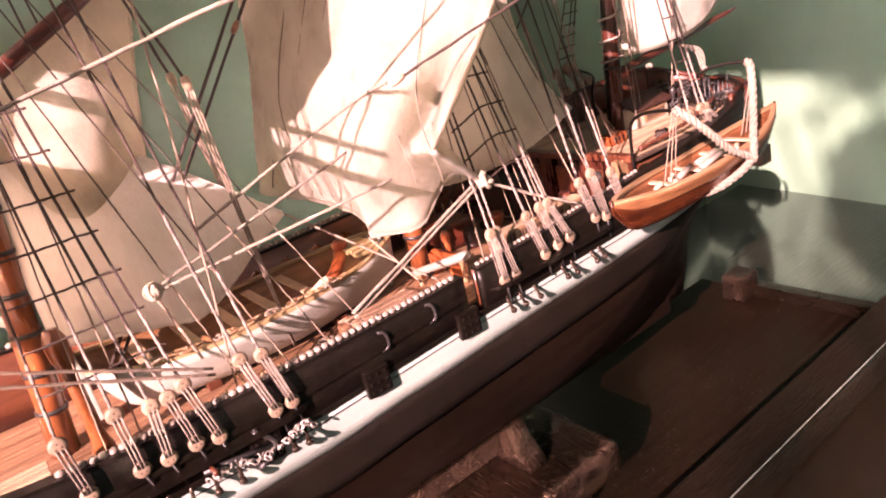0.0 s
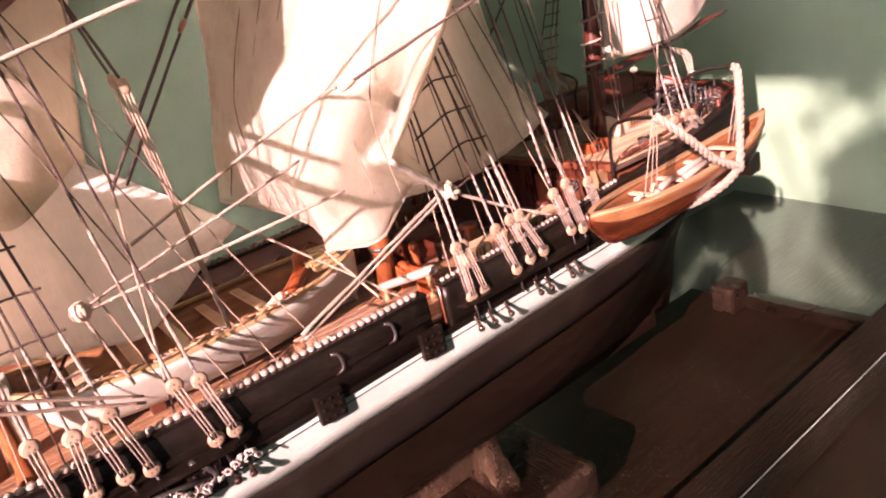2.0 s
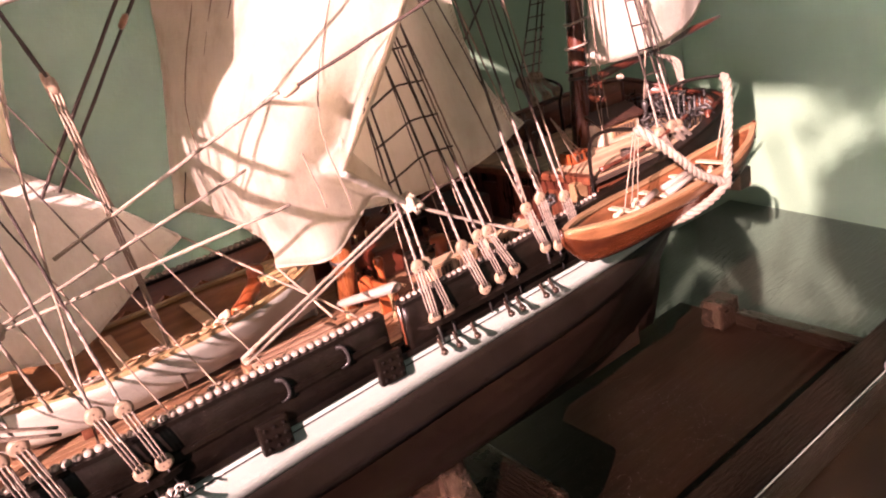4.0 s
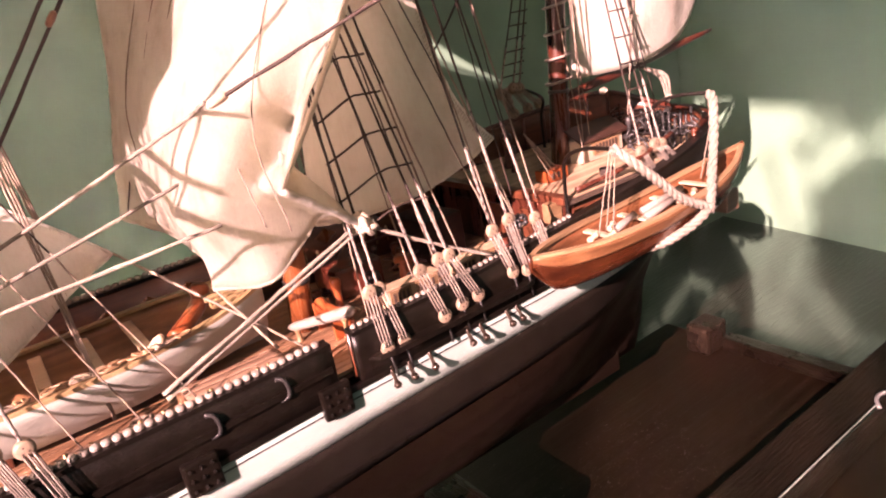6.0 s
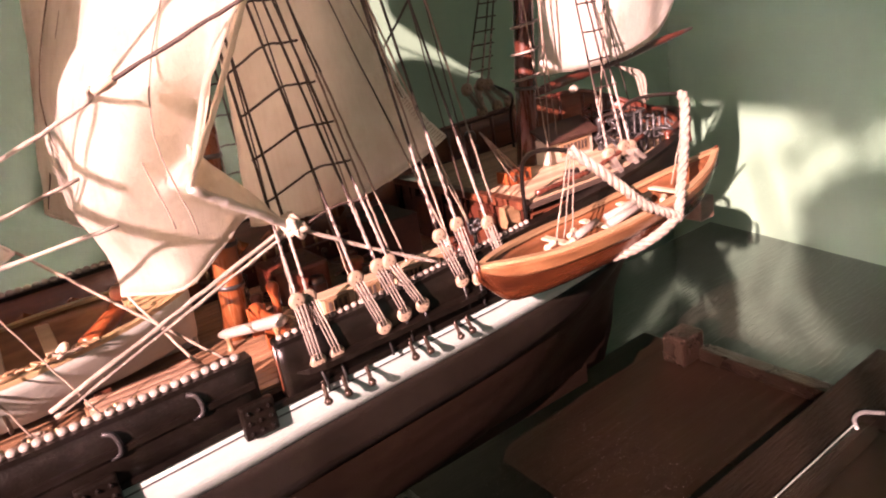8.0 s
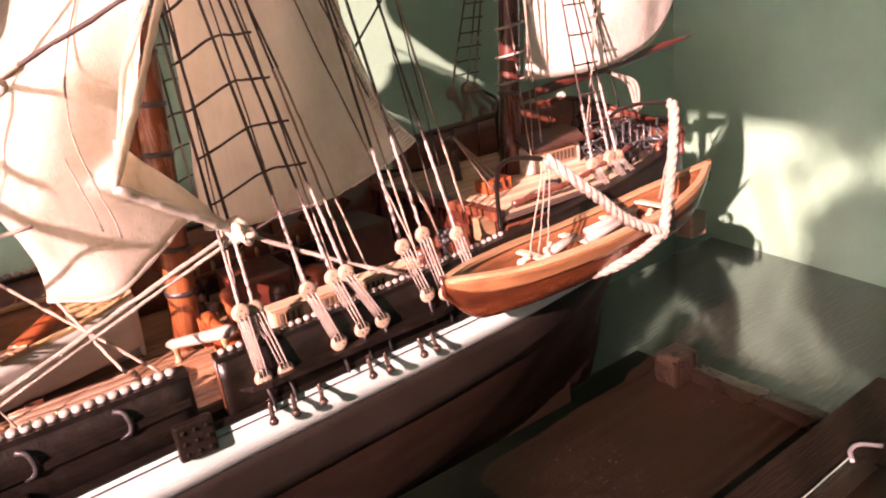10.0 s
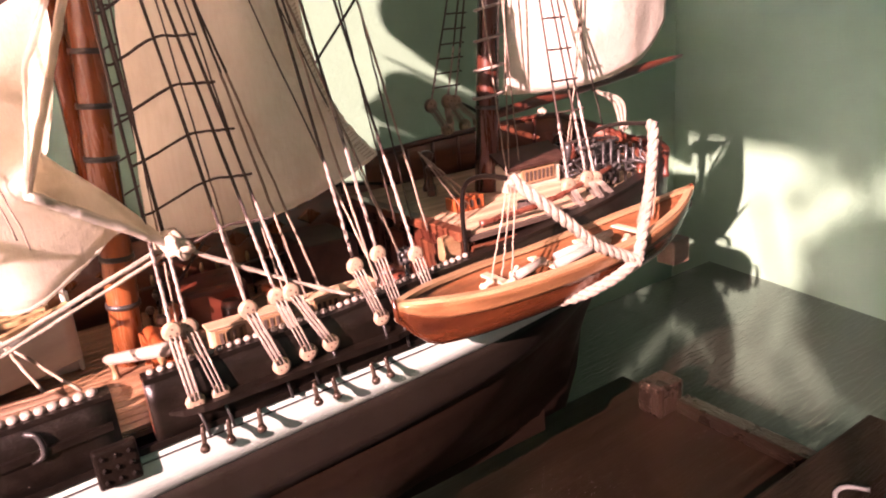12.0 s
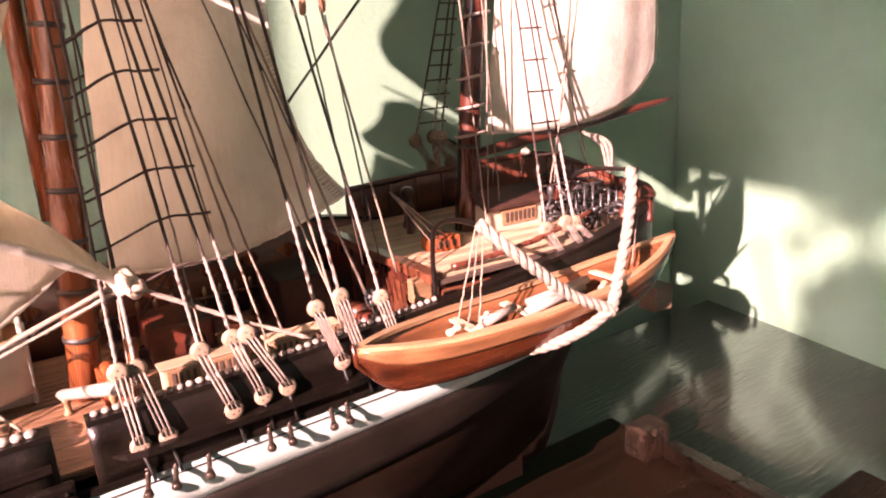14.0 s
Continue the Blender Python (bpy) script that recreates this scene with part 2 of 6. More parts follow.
M_DEADEYE = plain("boxwood_deadeye", (0.172, 0.122, 0.0792), (0.284, 0.215, 0.149), 300, 0.5, bumpy=0.4)
M_HOLE = plain("dark_hole", (0.03, 0.018, 0.012), (0.06, 0.035, 0.022), 300, 0.8)
M_BEAD = plain("white_bead", (0.178, 0.149, 0.122), (0.277, 0.238, 0.205), 300, 0.35)
M_ROPE = plain("cream_cotton_rope", (0.198, 0.162, 0.125), (0.330, 0.284, 0.231), 500, 0.9, bumpy=0.9, depth=0.0006, fine=2500)
M_LINE = plain("tan_rigging_thread", (0.172, 0.129, 0.0957), (0.284, 0.224, 0.172), 400, 0.85, bumpy=0.8, fine=2500)
M_TAR = plain("dark_tarred_rigging", (0.016, 0.0085, 0.0055), (0.042, 0.023, 0.015), 500, 0.7, bumpy=0.8, fine=2500)
M_BLOCK = plain("brown_rigging_block", (0.14, 0.055, 0.025), (0.30, 0.14, 0.07), 300, 0.45)
M_IRON = plain("black_iron", (0.012, 0.012, 0.012), (0.035, 0.032, 0.030), 300, 0.35, bumpy=0.5)
M_STUD = plain("dark_bronze", (0.020, 0.013, 0.009), (0.075, 0.052, 0.036), 300, 0.28, metal=0.5)
M_BOATWHITE = plain("cream_boat_paint", (0.280, 0.292, 0.252), (0.384, 0.392, 0.344), 70, 0.45, (0.3, 1, 2), bumpy=0.3)
M_BRASS = plain("dull_brass", (0.25, 0.17, 0.09), (0.50, 0.37, 0.22), 300, 0.3, metal=0.9)
M_SAIL = canvas("cream_sail_canvas", (0.66, 0.630, 0.545), (0.80, 0.782, 0.710), 1500.0, 0.4, 0.79)
M_SAIL_THIN = canvas("thin_fore_sail_cotton", (0.80, 0.76, 0.66), (0.92, 0.89, 0.80), 1500.0, 0.4, 0.92)
M_SAIL_OLD = canvas("mottled_trysail_canvas", (0.87, 0.835, 0.75), (0.95, 0.93, 0.86), 1100, 0.6, 0.66, 0.5)
M_SAIL_STAY = canvas("pale_staysail_canvas", (0.90, 0.875, 0.81), (0.96, 0.945, 0.90), 1100, 0.6, 0.42, 0.4)
M_SAIL_WOOL = canvas("woolly_spanker_canvas", (0.63, 0.595, 0.505), (0.79, 0.765, 0.68), 900, 0.8, 0.45)
M_STITCH = plain("sail_stitching", (0.440, 0.368, 0.288), (0.576, 0.504, 0.416), 600, 0.9)
M_RED = plain("red_orange_paint", (0.168, 0.0336, 0.0084), (0.302, 0.0756, 0.0202), 160, 0.35)
M_ROOF = plain("dark_roof_paint", (0.014, 0.006, 0.0045), (0.045, 0.020, 0.013), 160, 0.55, gloss=0.3)
M_GLASS = clear_glass()
M_EDGE_GLINT = plain("polished_glass_edge", (0.10, 0.12, 0.105), (0.24, 0.27, 0.24), 30, 0.25)
M_CLIP = plain("grey_clip_plastic", (0.14, 0.135, 0.13), (0.22, 0.215, 0.205), 60, 0.45)
M_FRAME = plain("white_window_frame", (0.66, 0.65, 0.62), (0.8, 0.79, 0.76), 20, 0.4)


# ---- mesh helpers ----
def part(name, bm, mat, parent=None, label="", smooth=False):
    me = bpy.data.meshes.new(name)
    bmesh.ops.recalc_face_normals(bm, faces=bm.faces)
    bm.to_mesh(me)
    bm.free()
    if smooth:
        for p in me.polygons:
            p.use_smooth = True
    me.materials.append(mat)
    ob = new(name, me)
    ob.parent = parent
    if label:
        tagged(ob, label)
    return ob


def twin(src, parent, m=None, name=None):
    """Another object on the same mesh."""
    ob = new(name or src.name.split(".")[0], src.data)
    ob.parent = parent
    if m is not None:
        ob.matrix_basis = m
    return ob


def thing(name, label, category, at=(0, 0, 0), group="", kind=""):
    ob = new(name)
    ob.location = at
    ob.empty_display_size = 0.01
    return tagged(ob, label, category, group, kind)


def box(bm, x0, x1, y0, y1, z0, z1, bevel=0.0, seg=2):
    r = bmesh.ops.create_cube(bm, size=1.0)
    for v in r["verts"]:
        v.co = Vector((x0 + (v.co.x + 0.5) * (x1 - x0), y0 + (v.co.y + 0.5) * (y1 - y0), z0 + (v.co.z + 0.5) * (z1 - z0)))
    if bevel:
        es = list({e for v in r["verts"] for e in v.link_edges})
        bmesh.ops.bevel(bm, geom=es, offset=bevel, segments=seg, affect="EDGES", profile=0.6)
    return bm


def boxed(*a, **k):
    return box(bmesh.new(), *a, **k)


def frames_along(pts):
    pts = [Vector(p) for p in pts]
    n = len(pts)
    tans = []
    for i in range(n):
        d = pts[min(i + 1, n - 1)] - pts[max(i - 1, 0)]
        tans.append(d.normalized() if d.length > 1e-9 else Vector((0, 0, 1)))
    side = tans[0].orthogonal().normalized()
    out = []
    for p, t in zip(pts, tans):
        side = (side - t * side.dot(t)).normalized()
        out.append((p, t, side, t.cross(side)))
    return out


def tube(bm, pts, r, n=6, caps=True):
    """A round bar along the points; r: one radius, or one for each point."""
    fr = frames_along(pts)
    rings = []
    for i, (p, t, a, b) in enumerate(fr):
        rr = r[i] if isinstance(r, (list, tuple)) else r
        rings.append([bm.verts.new(p + (a * math.cos(2 * math.pi * k / n) + b * math.sin(2 * math.pi * k / n)) * rr) for k in range(n)])
    for u, v in zip(rings, rings[1:]):
        for k in range(n):
            bm.faces.new((u[k], u[(k + 1) % n], v[(k + 1) % n], v[k]))
    if caps:
        bm.faces.new(rings[0][::-1])
        bm.faces.new(rings[-1])
    return bm


def lathe(bm, prof, m=Matrix(), n=16):
    """A turned shape; prof: radius and height, from below to above."""
    rings = [[bm.verts.new(m @ Vector((r * math.cos(2 * math.pi * k / n), r * math.sin(2 * math.pi * k / n), z))) for k in range(n)] for r, z in prof]
    for u, v in zip(rings, rings[1:]):
        for k in range(n):
            bm.faces.new((u[k], u[(k + 1) % n], v[(k + 1) % n], v[k]))
    bm.faces.new(rings[0][::-1])
    bm.faces.new(rings[-1])
    return bm


def curve_pts(pts, n=24):
    """Points of a smooth curve through the given ones."""
    p = [Vector(q) for q in pts]
    if len(p) == 2:
        return [p[0].lerp(p[1], i / n) for i in range(n + 1)]
    p = [2 * p[0] - p[1]] + p + [2 * p[-1] - p[-2]]
    out = []
    seg = len(p) - 3
    for i in range(n + 1):
        u = min(i / n * seg, seg - 1e-6)
        k = int(u)
        u -= k
        a, b, c, d = p[k : k + 4]
        out.append(0.5 * (2 * b + (c - a) * u + (2 * a - 5 * b + 4 * c - d) * u * u + (3 * b - a - 3 * c + d) * u**3))
    return out


def sagged(a, b, sag=0.0, n=14):
    a, b = Vector(a), Vector(b)
    return [a.lerp(b, i / n) - Vector((0, 0, sag * 4 * (i / n) * (1 - i / n))) for i in range(n + 1)]


def rope(name, pts, r, mat, parent, label="", n=6, wobble=0.0, seed=0):
    rnd = random.Random(seed or len(name) + int(1e5 * abs(pts[0][0])))
    q = [Vector(p) + Vector((rnd.uniform(-1, 1), rnd.uniform(-1, 1), rnd.uniform(-1, 1))) * wobble for p in pts]
    radii = [r * rnd.uniform(0.86, 1.14) for _ in q]
    return part(name, tube(bmesh.new(), q, radii, n), mat, parent, label, True)


def twisted(name, pts, r, pitch, mat, parent, label=""):
    """A rope of three laid strands."""
    pts = [Vector(p) for p in pts]
    length = sum((b - a).length for a, b in zip(pts, pts[1:]))
    fine = curve_pts(pts, max(24, int(length / pitch * 9)))
    fr = frames_along(fine)
    bm = bmesh.new()
    rnd = random.Random(7)
    for s in range(3):
        run, line = 0.0, []
        for i, (p, t, a, b) in enumerate(fr):
            if i:
                run += (p - fr[i - 1][0]).length
            w = 2 * math.pi * (run / pitch + s / 3)
            line.append(p + (a * math.cos(w) + b * math.sin(w)) * r * 0.52)
        tube(bm, line, [r * 0.58 * rnd.uniform(0.93, 1.07) for _ in line], 6)
    return part(name, bm, mat, parent, label, True)


def sheet(bm, fn, nu, nv, thick=0.0):
    """A surface fn(u, v) with a thickness."""
    g = [[Vector(fn(i / nu, j / nv)) for j in range(nv + 1)] for i in range(nu + 1)]
    def normal(i, j):
        du = g[min(i + 1, nu)][j] - g[max(i - 1, 0)][j]
        dv = g[i][min(j + 1, nv)] - g[i][max(j - 1, 0)]
        return du.cross(dv).normalized()
    sides = (thick / 2, -thick / 2) if thick else (0,)
    layers = [[[bm.verts.new(g[i][j] + normal(i, j) * o) for j in range(nv + 1)] for i in range(nu + 1)] for o in sides]
    for k, l in enumerate(layers):
        for i in range(nu):
            for j in range(nv):
                q = (l[i][j], l[i + 1][j], l[i + 1][j + 1], l[i][j + 1])
                bm.faces.new(q if not k else q[::-1])
    if thick:
        a, b = layers
        rim = [(i, 0) for i in range(nu)] + [(nu, j) for j in range(nv)] + [(i, nv) for i in range(nu, 0, -1)] + [(0, j) for j in range(nv, 0, -1)]
        for p, q in zip(rim, rim[1:] + rim[:1]):
            bm.faces.new((a[p[0]][p[1]], b[p[0]][p[1]], b[q[0]][q[1]], a[q[0]][q[1]]))
    return bm


def lerp(a, b, t):
    return a + (b - a) * t


def smooth(a, b, x):
    t = max(0.0, min(1.0, (x - a) / (b - a)))
    return t * t * (3 - 2 * t)


def table_of(x, rows):
    """A value between given ones."""
    if x <= rows[0][0]:
        return rows[0][1]
    for (a, u), (b, v) in zip(rows, rows[1:]):
        if x <= b:
            return lerp(u, v, (x - a) / (b - a))
    return rows[-1][1]


# ---- the room ----
TABLE_Z, FLOOR_Z, CEIL_Z = -0.04, -0.80, 1.75
CORNER = Vector((0.951, 0.666, 0.0))
RIGHT_WAY = Vector((-0.159, -0.987, 0.0)).normalized()
BACK_WAY = Vector((-0.9985, 0.055, 0.0)).normalized()


def wall(name, a, way, length, z0, z1, thick, out, label):
    """A wall whose room side runs from a along way; out: which way its thickness lies."""
    bm = bmesh.new()
    a = Vector(a)
    rows = []
    for z in (z0, z1):
        for p in (a, a + way * length, a + way * length + out * thick, a + out * thick):
            rows.append(bm.verts.new((p.x, p.y, z)))
    bm.faces.new(rows[:4][::-1])
    bm.faces.new(rows[4:])
    for i in range(4):
        j = (i + 1) % 4
        bm.faces.new((rows[i], rows[j], rows[4 + j], rows[4 + i]))
    return tagged(part(name, bm, M_WALL), label, "wall", "", "structure")


wall("wall_north", CORNER, BACK_WAY, 2.7, FLOOR_Z, CEIL_Z, 0.12, Vector((0.055, 0.9985, 0)).normalized(), "green painted plaster wall behind the table")
wall("wall_east", CORNER + Vector((0.02, 0.12, 0)), RIGHT_WAY, 3.3, FLOOR_Z, CEIL_Z, 0.12, Vector((0.987, -0.159, 0)).normalized(), "green painted plaster wall with sun patches")
wall("wall_south", (0.6, -2.35, 0), Vector((-1, 0, 0)), 2.6, FLOOR_Z, CEIL_Z, 0.12, Vector((0, -1, 0)), "green painted plaster wall")

WIN_Y0, WIN_Y1, WIN_Z0, WIN_Z1 = -1.02, -0.24, 0.64, 1.468

# the window's wall runs parallel to the wall across the room
TURNED = Matrix.Translation((-1.5, -0.68, 0)) @ Matrix.Rotation(radians(-9.15), 4, "Z") @ Matrix.Translation((1.5, 0.68, 0))


def window_wall():
    bm = bmesh.new()
    box(bm, -1.64, -1.5, -2.4, WIN_Y0, FLOOR_Z, CEIL_Z)
    box(bm, -1.64, -1.5, WIN_Y1, 0.95, FLOOR_Z, CEIL_Z)
    box(bm, -1.64, -1.5, WIN_Y0, WIN_Y1, FLOOR_Z, WIN_Z0)
    box(bm, -1.64, -1.5, WIN_Y0, WIN_Y1, WIN_Z1, CEIL_Z)
    west = part("wall_west", bm, M_WALL)
    west.matrix_world = TURNED
    tagged(west, "green painted plaster wall with a window", "wall", "", "structure")
    w = thing("window_1", "white framed window that lets the sun in", "window", (-1.57, (WIN_Y0 + WIN_Y1) / 2, WIN_Z0), "", "structure")
    w.matrix_world = TURNED @ w.matrix_basis
    half = (WIN_Y1 - WIN_Y0) / 2
    h = WIN_Z1 - WIN_Z0
    bm = bmesh.new()
    for y in (-half + 0.025, half - 0.025):
        box(bm, -0.03, 0.03, y - 0.024, y + 0.024, 0.003, h - 0.003)
    box(bm, -0.029, 0.029, -half + 0.05, half - 0.05, 0.003, 0.05)
    box(bm, -0.029, 0.029, -half + 0.05, half - 0.05, h - 0.03, h - 0.003)
    part("window_frame", bm, M_FRAME, w)
    part("window_sill", boxed(-0.02, 0.20, -half - 0.03, half + 0.03, -0.03, -0.004, 0.005), M_FRAME, w)
    pane = part("pane", boxed(-0.003, 0.003, -half + 0.05, half - 0.05, 0.05, h - 0.03), M_GLASS, w)
    pane.visible_shadow = False


window_wall()
tagged(part("floor", boxed(-2.1, 1.3, -2.5, 1.1, FLOOR_Z - 0.05, FLOOR_Z), M_FLOOR), "brown wooden floorboards", "floor", "", "structure")
tagged(part("ceiling", boxed(-2.1, 1.3, -2.5, 1.1, CEIL_Z, CEIL_Z + 0.08), M_CEIL), "white plaster ceiling", "ceiling", "", "structure")


# ---- outside the window ----
def build_outside():
    bm = bmesh.new()
    n = 24
    rim = [bm.verts.new((-14 + 160 * math.cos(2 * math.pi * i / n) + 14, 160 * math.sin(2 * math.pi * i / n), FLOOR_Z - 0.5)) for i in range(n)]
    bm.faces.new(rim)
    tagged(part("ground", bm, plain("garden_grass", (0.03, 0.05, 0.015), (0.07, 0.10, 0.03), 3, 0.9, fine=40)), "green garden ground outside the window", "ground", "", "structure")
    tree = thing("garden_tree", "small leafy garden tree outside the window", "tree", (-3.9, -2.75, FLOOR_Z - 0.5))
    bark = plain("tree_bark", (0.05, 0.035, 0.022), (0.12, 0.085, 0.055), 30, 0.9, fine=200)
    leaf = plain("tree_leaf", (0.035, 0.07, 0.015), (0.08, 0.14, 0.035), 20, 0.5)
    part("trunk", tube(bmesh.new(), curve_pts([(0, 0, 0), (0.03, 0.02, 1.3), (-0.02, 0.0, 2.5), (0.03, 0.05, 3.6)], 16), [0.09 - 0.004 * i for i in range(17)], 10), bark, tree, "", True)
    rnd = random.Random(11)
    tips = []
    for k in range(16):
        z = rnd.uniform(2.2, 3.6)
        a = rnd.uniform(0, 2 * math.pi)
        r = rnd.uniform(0.4, 1.0)
        tips.append(Vector((r * math.cos(a), min(0.45, r * math.sin(a)), z + rnd.uniform(0.2, 0.7))))
    for t in tips:
        a = Vector((0, 0, max(1.6, t.z - 0.9)))
        part("limb", tube(bmesh.new(), curve_pts([a, a.lerp(t, 0.5) + Vector((0, 0, 0.08)), t], 8), [0.03 - 0.0032 * i for i in range(9)], 6), bark, tree, "", True)
    bm = bmesh.new()
    clumps = [(t, (0.13, 0.075, 0.11), 80) for t in tips if t.y < 0.5]
    for t, size, count in clumps:
        for j in range(count):
            p = t + Vector([rnd.gauss(0, d) for d in size])
            m = Matrix.Translation(p) @ Euler((rnd.uniform(0, 6), rnd.uniform(0, 6), rnd.uniform(0, 6))).to_matrix().to_4x4()
            s = rnd.uniform(0.025, 0.055)
            q = [bm.verts.new(m @ Vector(c)) for c in ((-s, 0, 0), (0, -0.4 * s, 0.1 * s), (s, 0, 0), (0, 0.4 * s, 0.1 * s))]
            bm.faces.new(q)
    tagged(part("crown", bm, leaf, tree), kind="stuff")
    # a tall shrub close to the window
    shrub = thing("garden_shrub", "tall thin leafy shrub growing beside the window", "shrub", (-2.07, -1.10, FLOOR_Z - 0.5))
    bm = bmesh.new()
    clumps = (
        (-0.030, 0.020, 2.886, 0.008, 250), (0.012, 0.015, 2.880, 0.007, 110), (-0.035, 0.026, 2.827, 0.011, 380), (0.020, 0.014, 2.821, 0.008, 150),
        (-0.080, 0.025, 2.860, 0.024, 380), (0.000, 0.011, 2.955, 0.012, 60), (0.004, 0.022, 2.978, 0.004, 60), (-0.032, 0.012, 2.966, 0.007, 45),
        (0.060, 0.014, 2.928, 0.010, 12), (0.095, 0.003, 2.910, 0.003, 4), (0.030, 0.006, 2.856, 0.006, 12),
    )
    for y, dy, z, dz, count in clumps:
        tip = Vector((0, y, z))
        part("twig", tube(bmesh.new(), curve_pts([(0.05, -0.28, 0.0), (0.03, -0.22, 1.6), (0.0, y - 0.03, z - 0.12), tip], 18), [0.010 - 0.0005 * k for k in range(19)], 6), bark, shrub, "", True)
        for k in range(count):
            p = tip + Vector((rnd.gauss(0, 0.04), rnd.gauss(0, dy), rnd.gauss(0, dz)))
            m = Matrix.Translation(p) @ Euler((rnd.uniform(0, 6), rnd.uniform(0, 6), rnd.uniform(0, 6))).to_matrix().to_4x4()
            s = rnd.uniform(0.006, 0.013)
            bm.faces.new([bm.verts.new(m @ Vector(c)) for c in ((-s, 0, 0), (0, -0.45 * s, 0.1 * s), (s, 0, 0), (0, 0.45 * s, 0.1 * s))])
    tagged(part("foliage", bm, leaf, shrub), kind="stuff")


build_outside()


# ---- the table and the tray on it ----
def build_table():
    t = thing("table", "dark brown polished wooden table in the corner of the room", "table", (0.2, 0.3, FLOOR_Z))
    ox, oy = 0.2, 0.3
    bm = bmesh.new()
    top = [(-0.75, 0.603), (0.944, 0.603), (0.872, 0.155), (0.80, -0.30), (-0.75, -0.30)]
    lo = [bm.verts.new((x - ox, y - oy, TABLE_Z - 0.032 - FLOOR_Z)) for x, y in top]
    hi = [bm.verts.new((x - ox, y - oy, TABLE_Z - FLOOR_Z)) for x, y in top]
    bm.faces.new(lo)
    bm.faces.new(hi[::-1])
    for i in range(5):
        j = (i + 1) % 5
        bm.faces.new((lo[i], lo[j], hi[j], hi[i]))
    bmesh.ops.bevel(bm, geom=list(bm.edges), offset=0.0025, segments=2, affect="EDGES")
    part("tabletop", bm, M_TABLE, t)
    bm = bmesh.new()
    box(bm, -0.90, 0.52, -0.55, 0.25, 0.655, 0.7275, 0.002)
    part("apron", bm, M_TABLE, t)
    leg = None
    for x, y in ((-0.88, -0.53), (-0.88, 0.23), (0.50, -0.53), (0.50, 0.23)):
        m = pose(x, y, 0)
        if leg is None:
            bm = boxed(-0.03, 0.03, -0.03, 0.03, 0, 0.655, 0.004)
            leg = part("leg", bm, M_TABLE, t)
            leg.matrix_basis = m
        else:
            twin(leg, t, m)
    return t


build_table()


def build_tray():
    t = thing("wooden_tray", "dark dusty wooden tray with low rails under the ship", "tray", (0.2, 0.3, TABLE_Z))
    def at(bm):
        bmesh.ops.translate(bm, verts=bm.verts, vec=(-0.2, -0.3, -TABLE_Z))
        return bm
    part("board", at(boxed(-0.42, 0.580, 0.09, 0.425, TABLE_Z, 0.0, 0.002)), M_BASE, t)
    part("end_rail", at(boxed(0.566, 0.5785, 0.2665, 0.3625, 0.0, 0.0105, 0.0012)), M_RAIL, t, "dark red rail with a rough sawn face")
    bm = boxed(0.549, 0.575, 0.363, 0.384, 0.0, 0.024, 0.0035, 3)
    part("corner_post", at(bm), M_CORNER, t, "short rounded dark wooden post")
    part("front_rail", at(boxed(-0.40, 0.632, 0.229, 0.2645, 0.0, 0.0165, 0.002)), M_BAR, t, "long dark red wooden rail")
    part("near_rail", at(boxed(-0.40, 0.575, 0.10, 0.118, 0.0, 0.0165, 0.002)), M_BAR, t)
    return t


build_tray()


def build_glass():
    t = thing("glass_sheet", "clear glass sheet with a bright edge lying on two rails", "glass", (0.2, 0.16, 0.0167))
    pane = part("pane", boxed(-0.56, 0.335, -0.055, 0.0735, 0.0, 0.0034, 0.0007), M_GLASS, t)
    pane.visible_shadow = False
    # thin pale strip added as a painted highlight along the pane's edge
    part("polished_edge", boxed(-0.56, 0.333, 0.0737, 0.0745, 0.0004, 0.0032, 0.0002, 1), M_EDGE_GLINT, t, "pale strip in place of the highlight on the glass edge")
    bm = bmesh.new()
    tube(bm, curve_pts([(0.328, 0.0715, 0.0020), (0.336, 0.0765, 0.0032), (0.345, 0.0755, 0.0032), (0.352, 0.0665, 0.0030)], 14), 0.0013, 10)
    part("corner_clip", bm, M_CLIP, t, "grey plastic corner clip", True)
    return t


build_glass()


# ---- the ship model ----
CY = 0.346  # the ship's middle line
ship = thing("model_ship", "wooden sailing ship model with black and white hull and cream sails", "ship model", (0.2, CY, 0.0))
SHIP = Matrix.Translation((-0.2, -CY, 0.0))


def fit(name, bm, mat, label="", smooth_faces=False, parent=None):
    """A part of the ship, built in the room's own coordinates."""
    bmesh.ops.transform(bm, matrix=SHIP, verts=bm.verts)
    return part(name, bm, mat, parent or ship, label, smooth_faces)


def line(name, pts, r, mat, label="", n=6, wobble=0.0, parent=None):
    return rope(name, [SHIP @ Vector(p) for p in pts], r, mat, parent or ship, label, n, wobble)


def cap_z(x):
    return table_of(x, [(-0.13, 0.214), (-0.05, 0.197), (0.06, 0.1870), (0.12, 0.1855), (0.19, 0.1862), (0.22, 0.1872), (0.28, 0.1890), (0.335, 0.1930), (0.40, 0.1985), (0.50, 0.211)])


def cap_far(x):
    """The far rail stands higher than the near one."""
    return cap_z(x) + 0.0155 * smooth(0.41, 0.33, x)


def band_hi(x):
    return table_of(x, [(-0.13, 0.178), (0.02, 0.163), (0.12, 0.1605), (0.22, 0.1650), (0.32, 0.1675), (0.40, 0.1720), (0.50, 0.182)])


def band_lo(x):
    return table_of(x, [(-0.13, 0.162), (0.02, 0.1465), (0.10, 0.1440), (0.14, 0.1440), (0.17, 0.1462), (0.20, 0.1472), (0.23, 0.1492), (0.27, 0.1512), (0.30, 0.1522), (0.35, 0.1550), (0.40, 0.1600), (0.50, 0.174)])


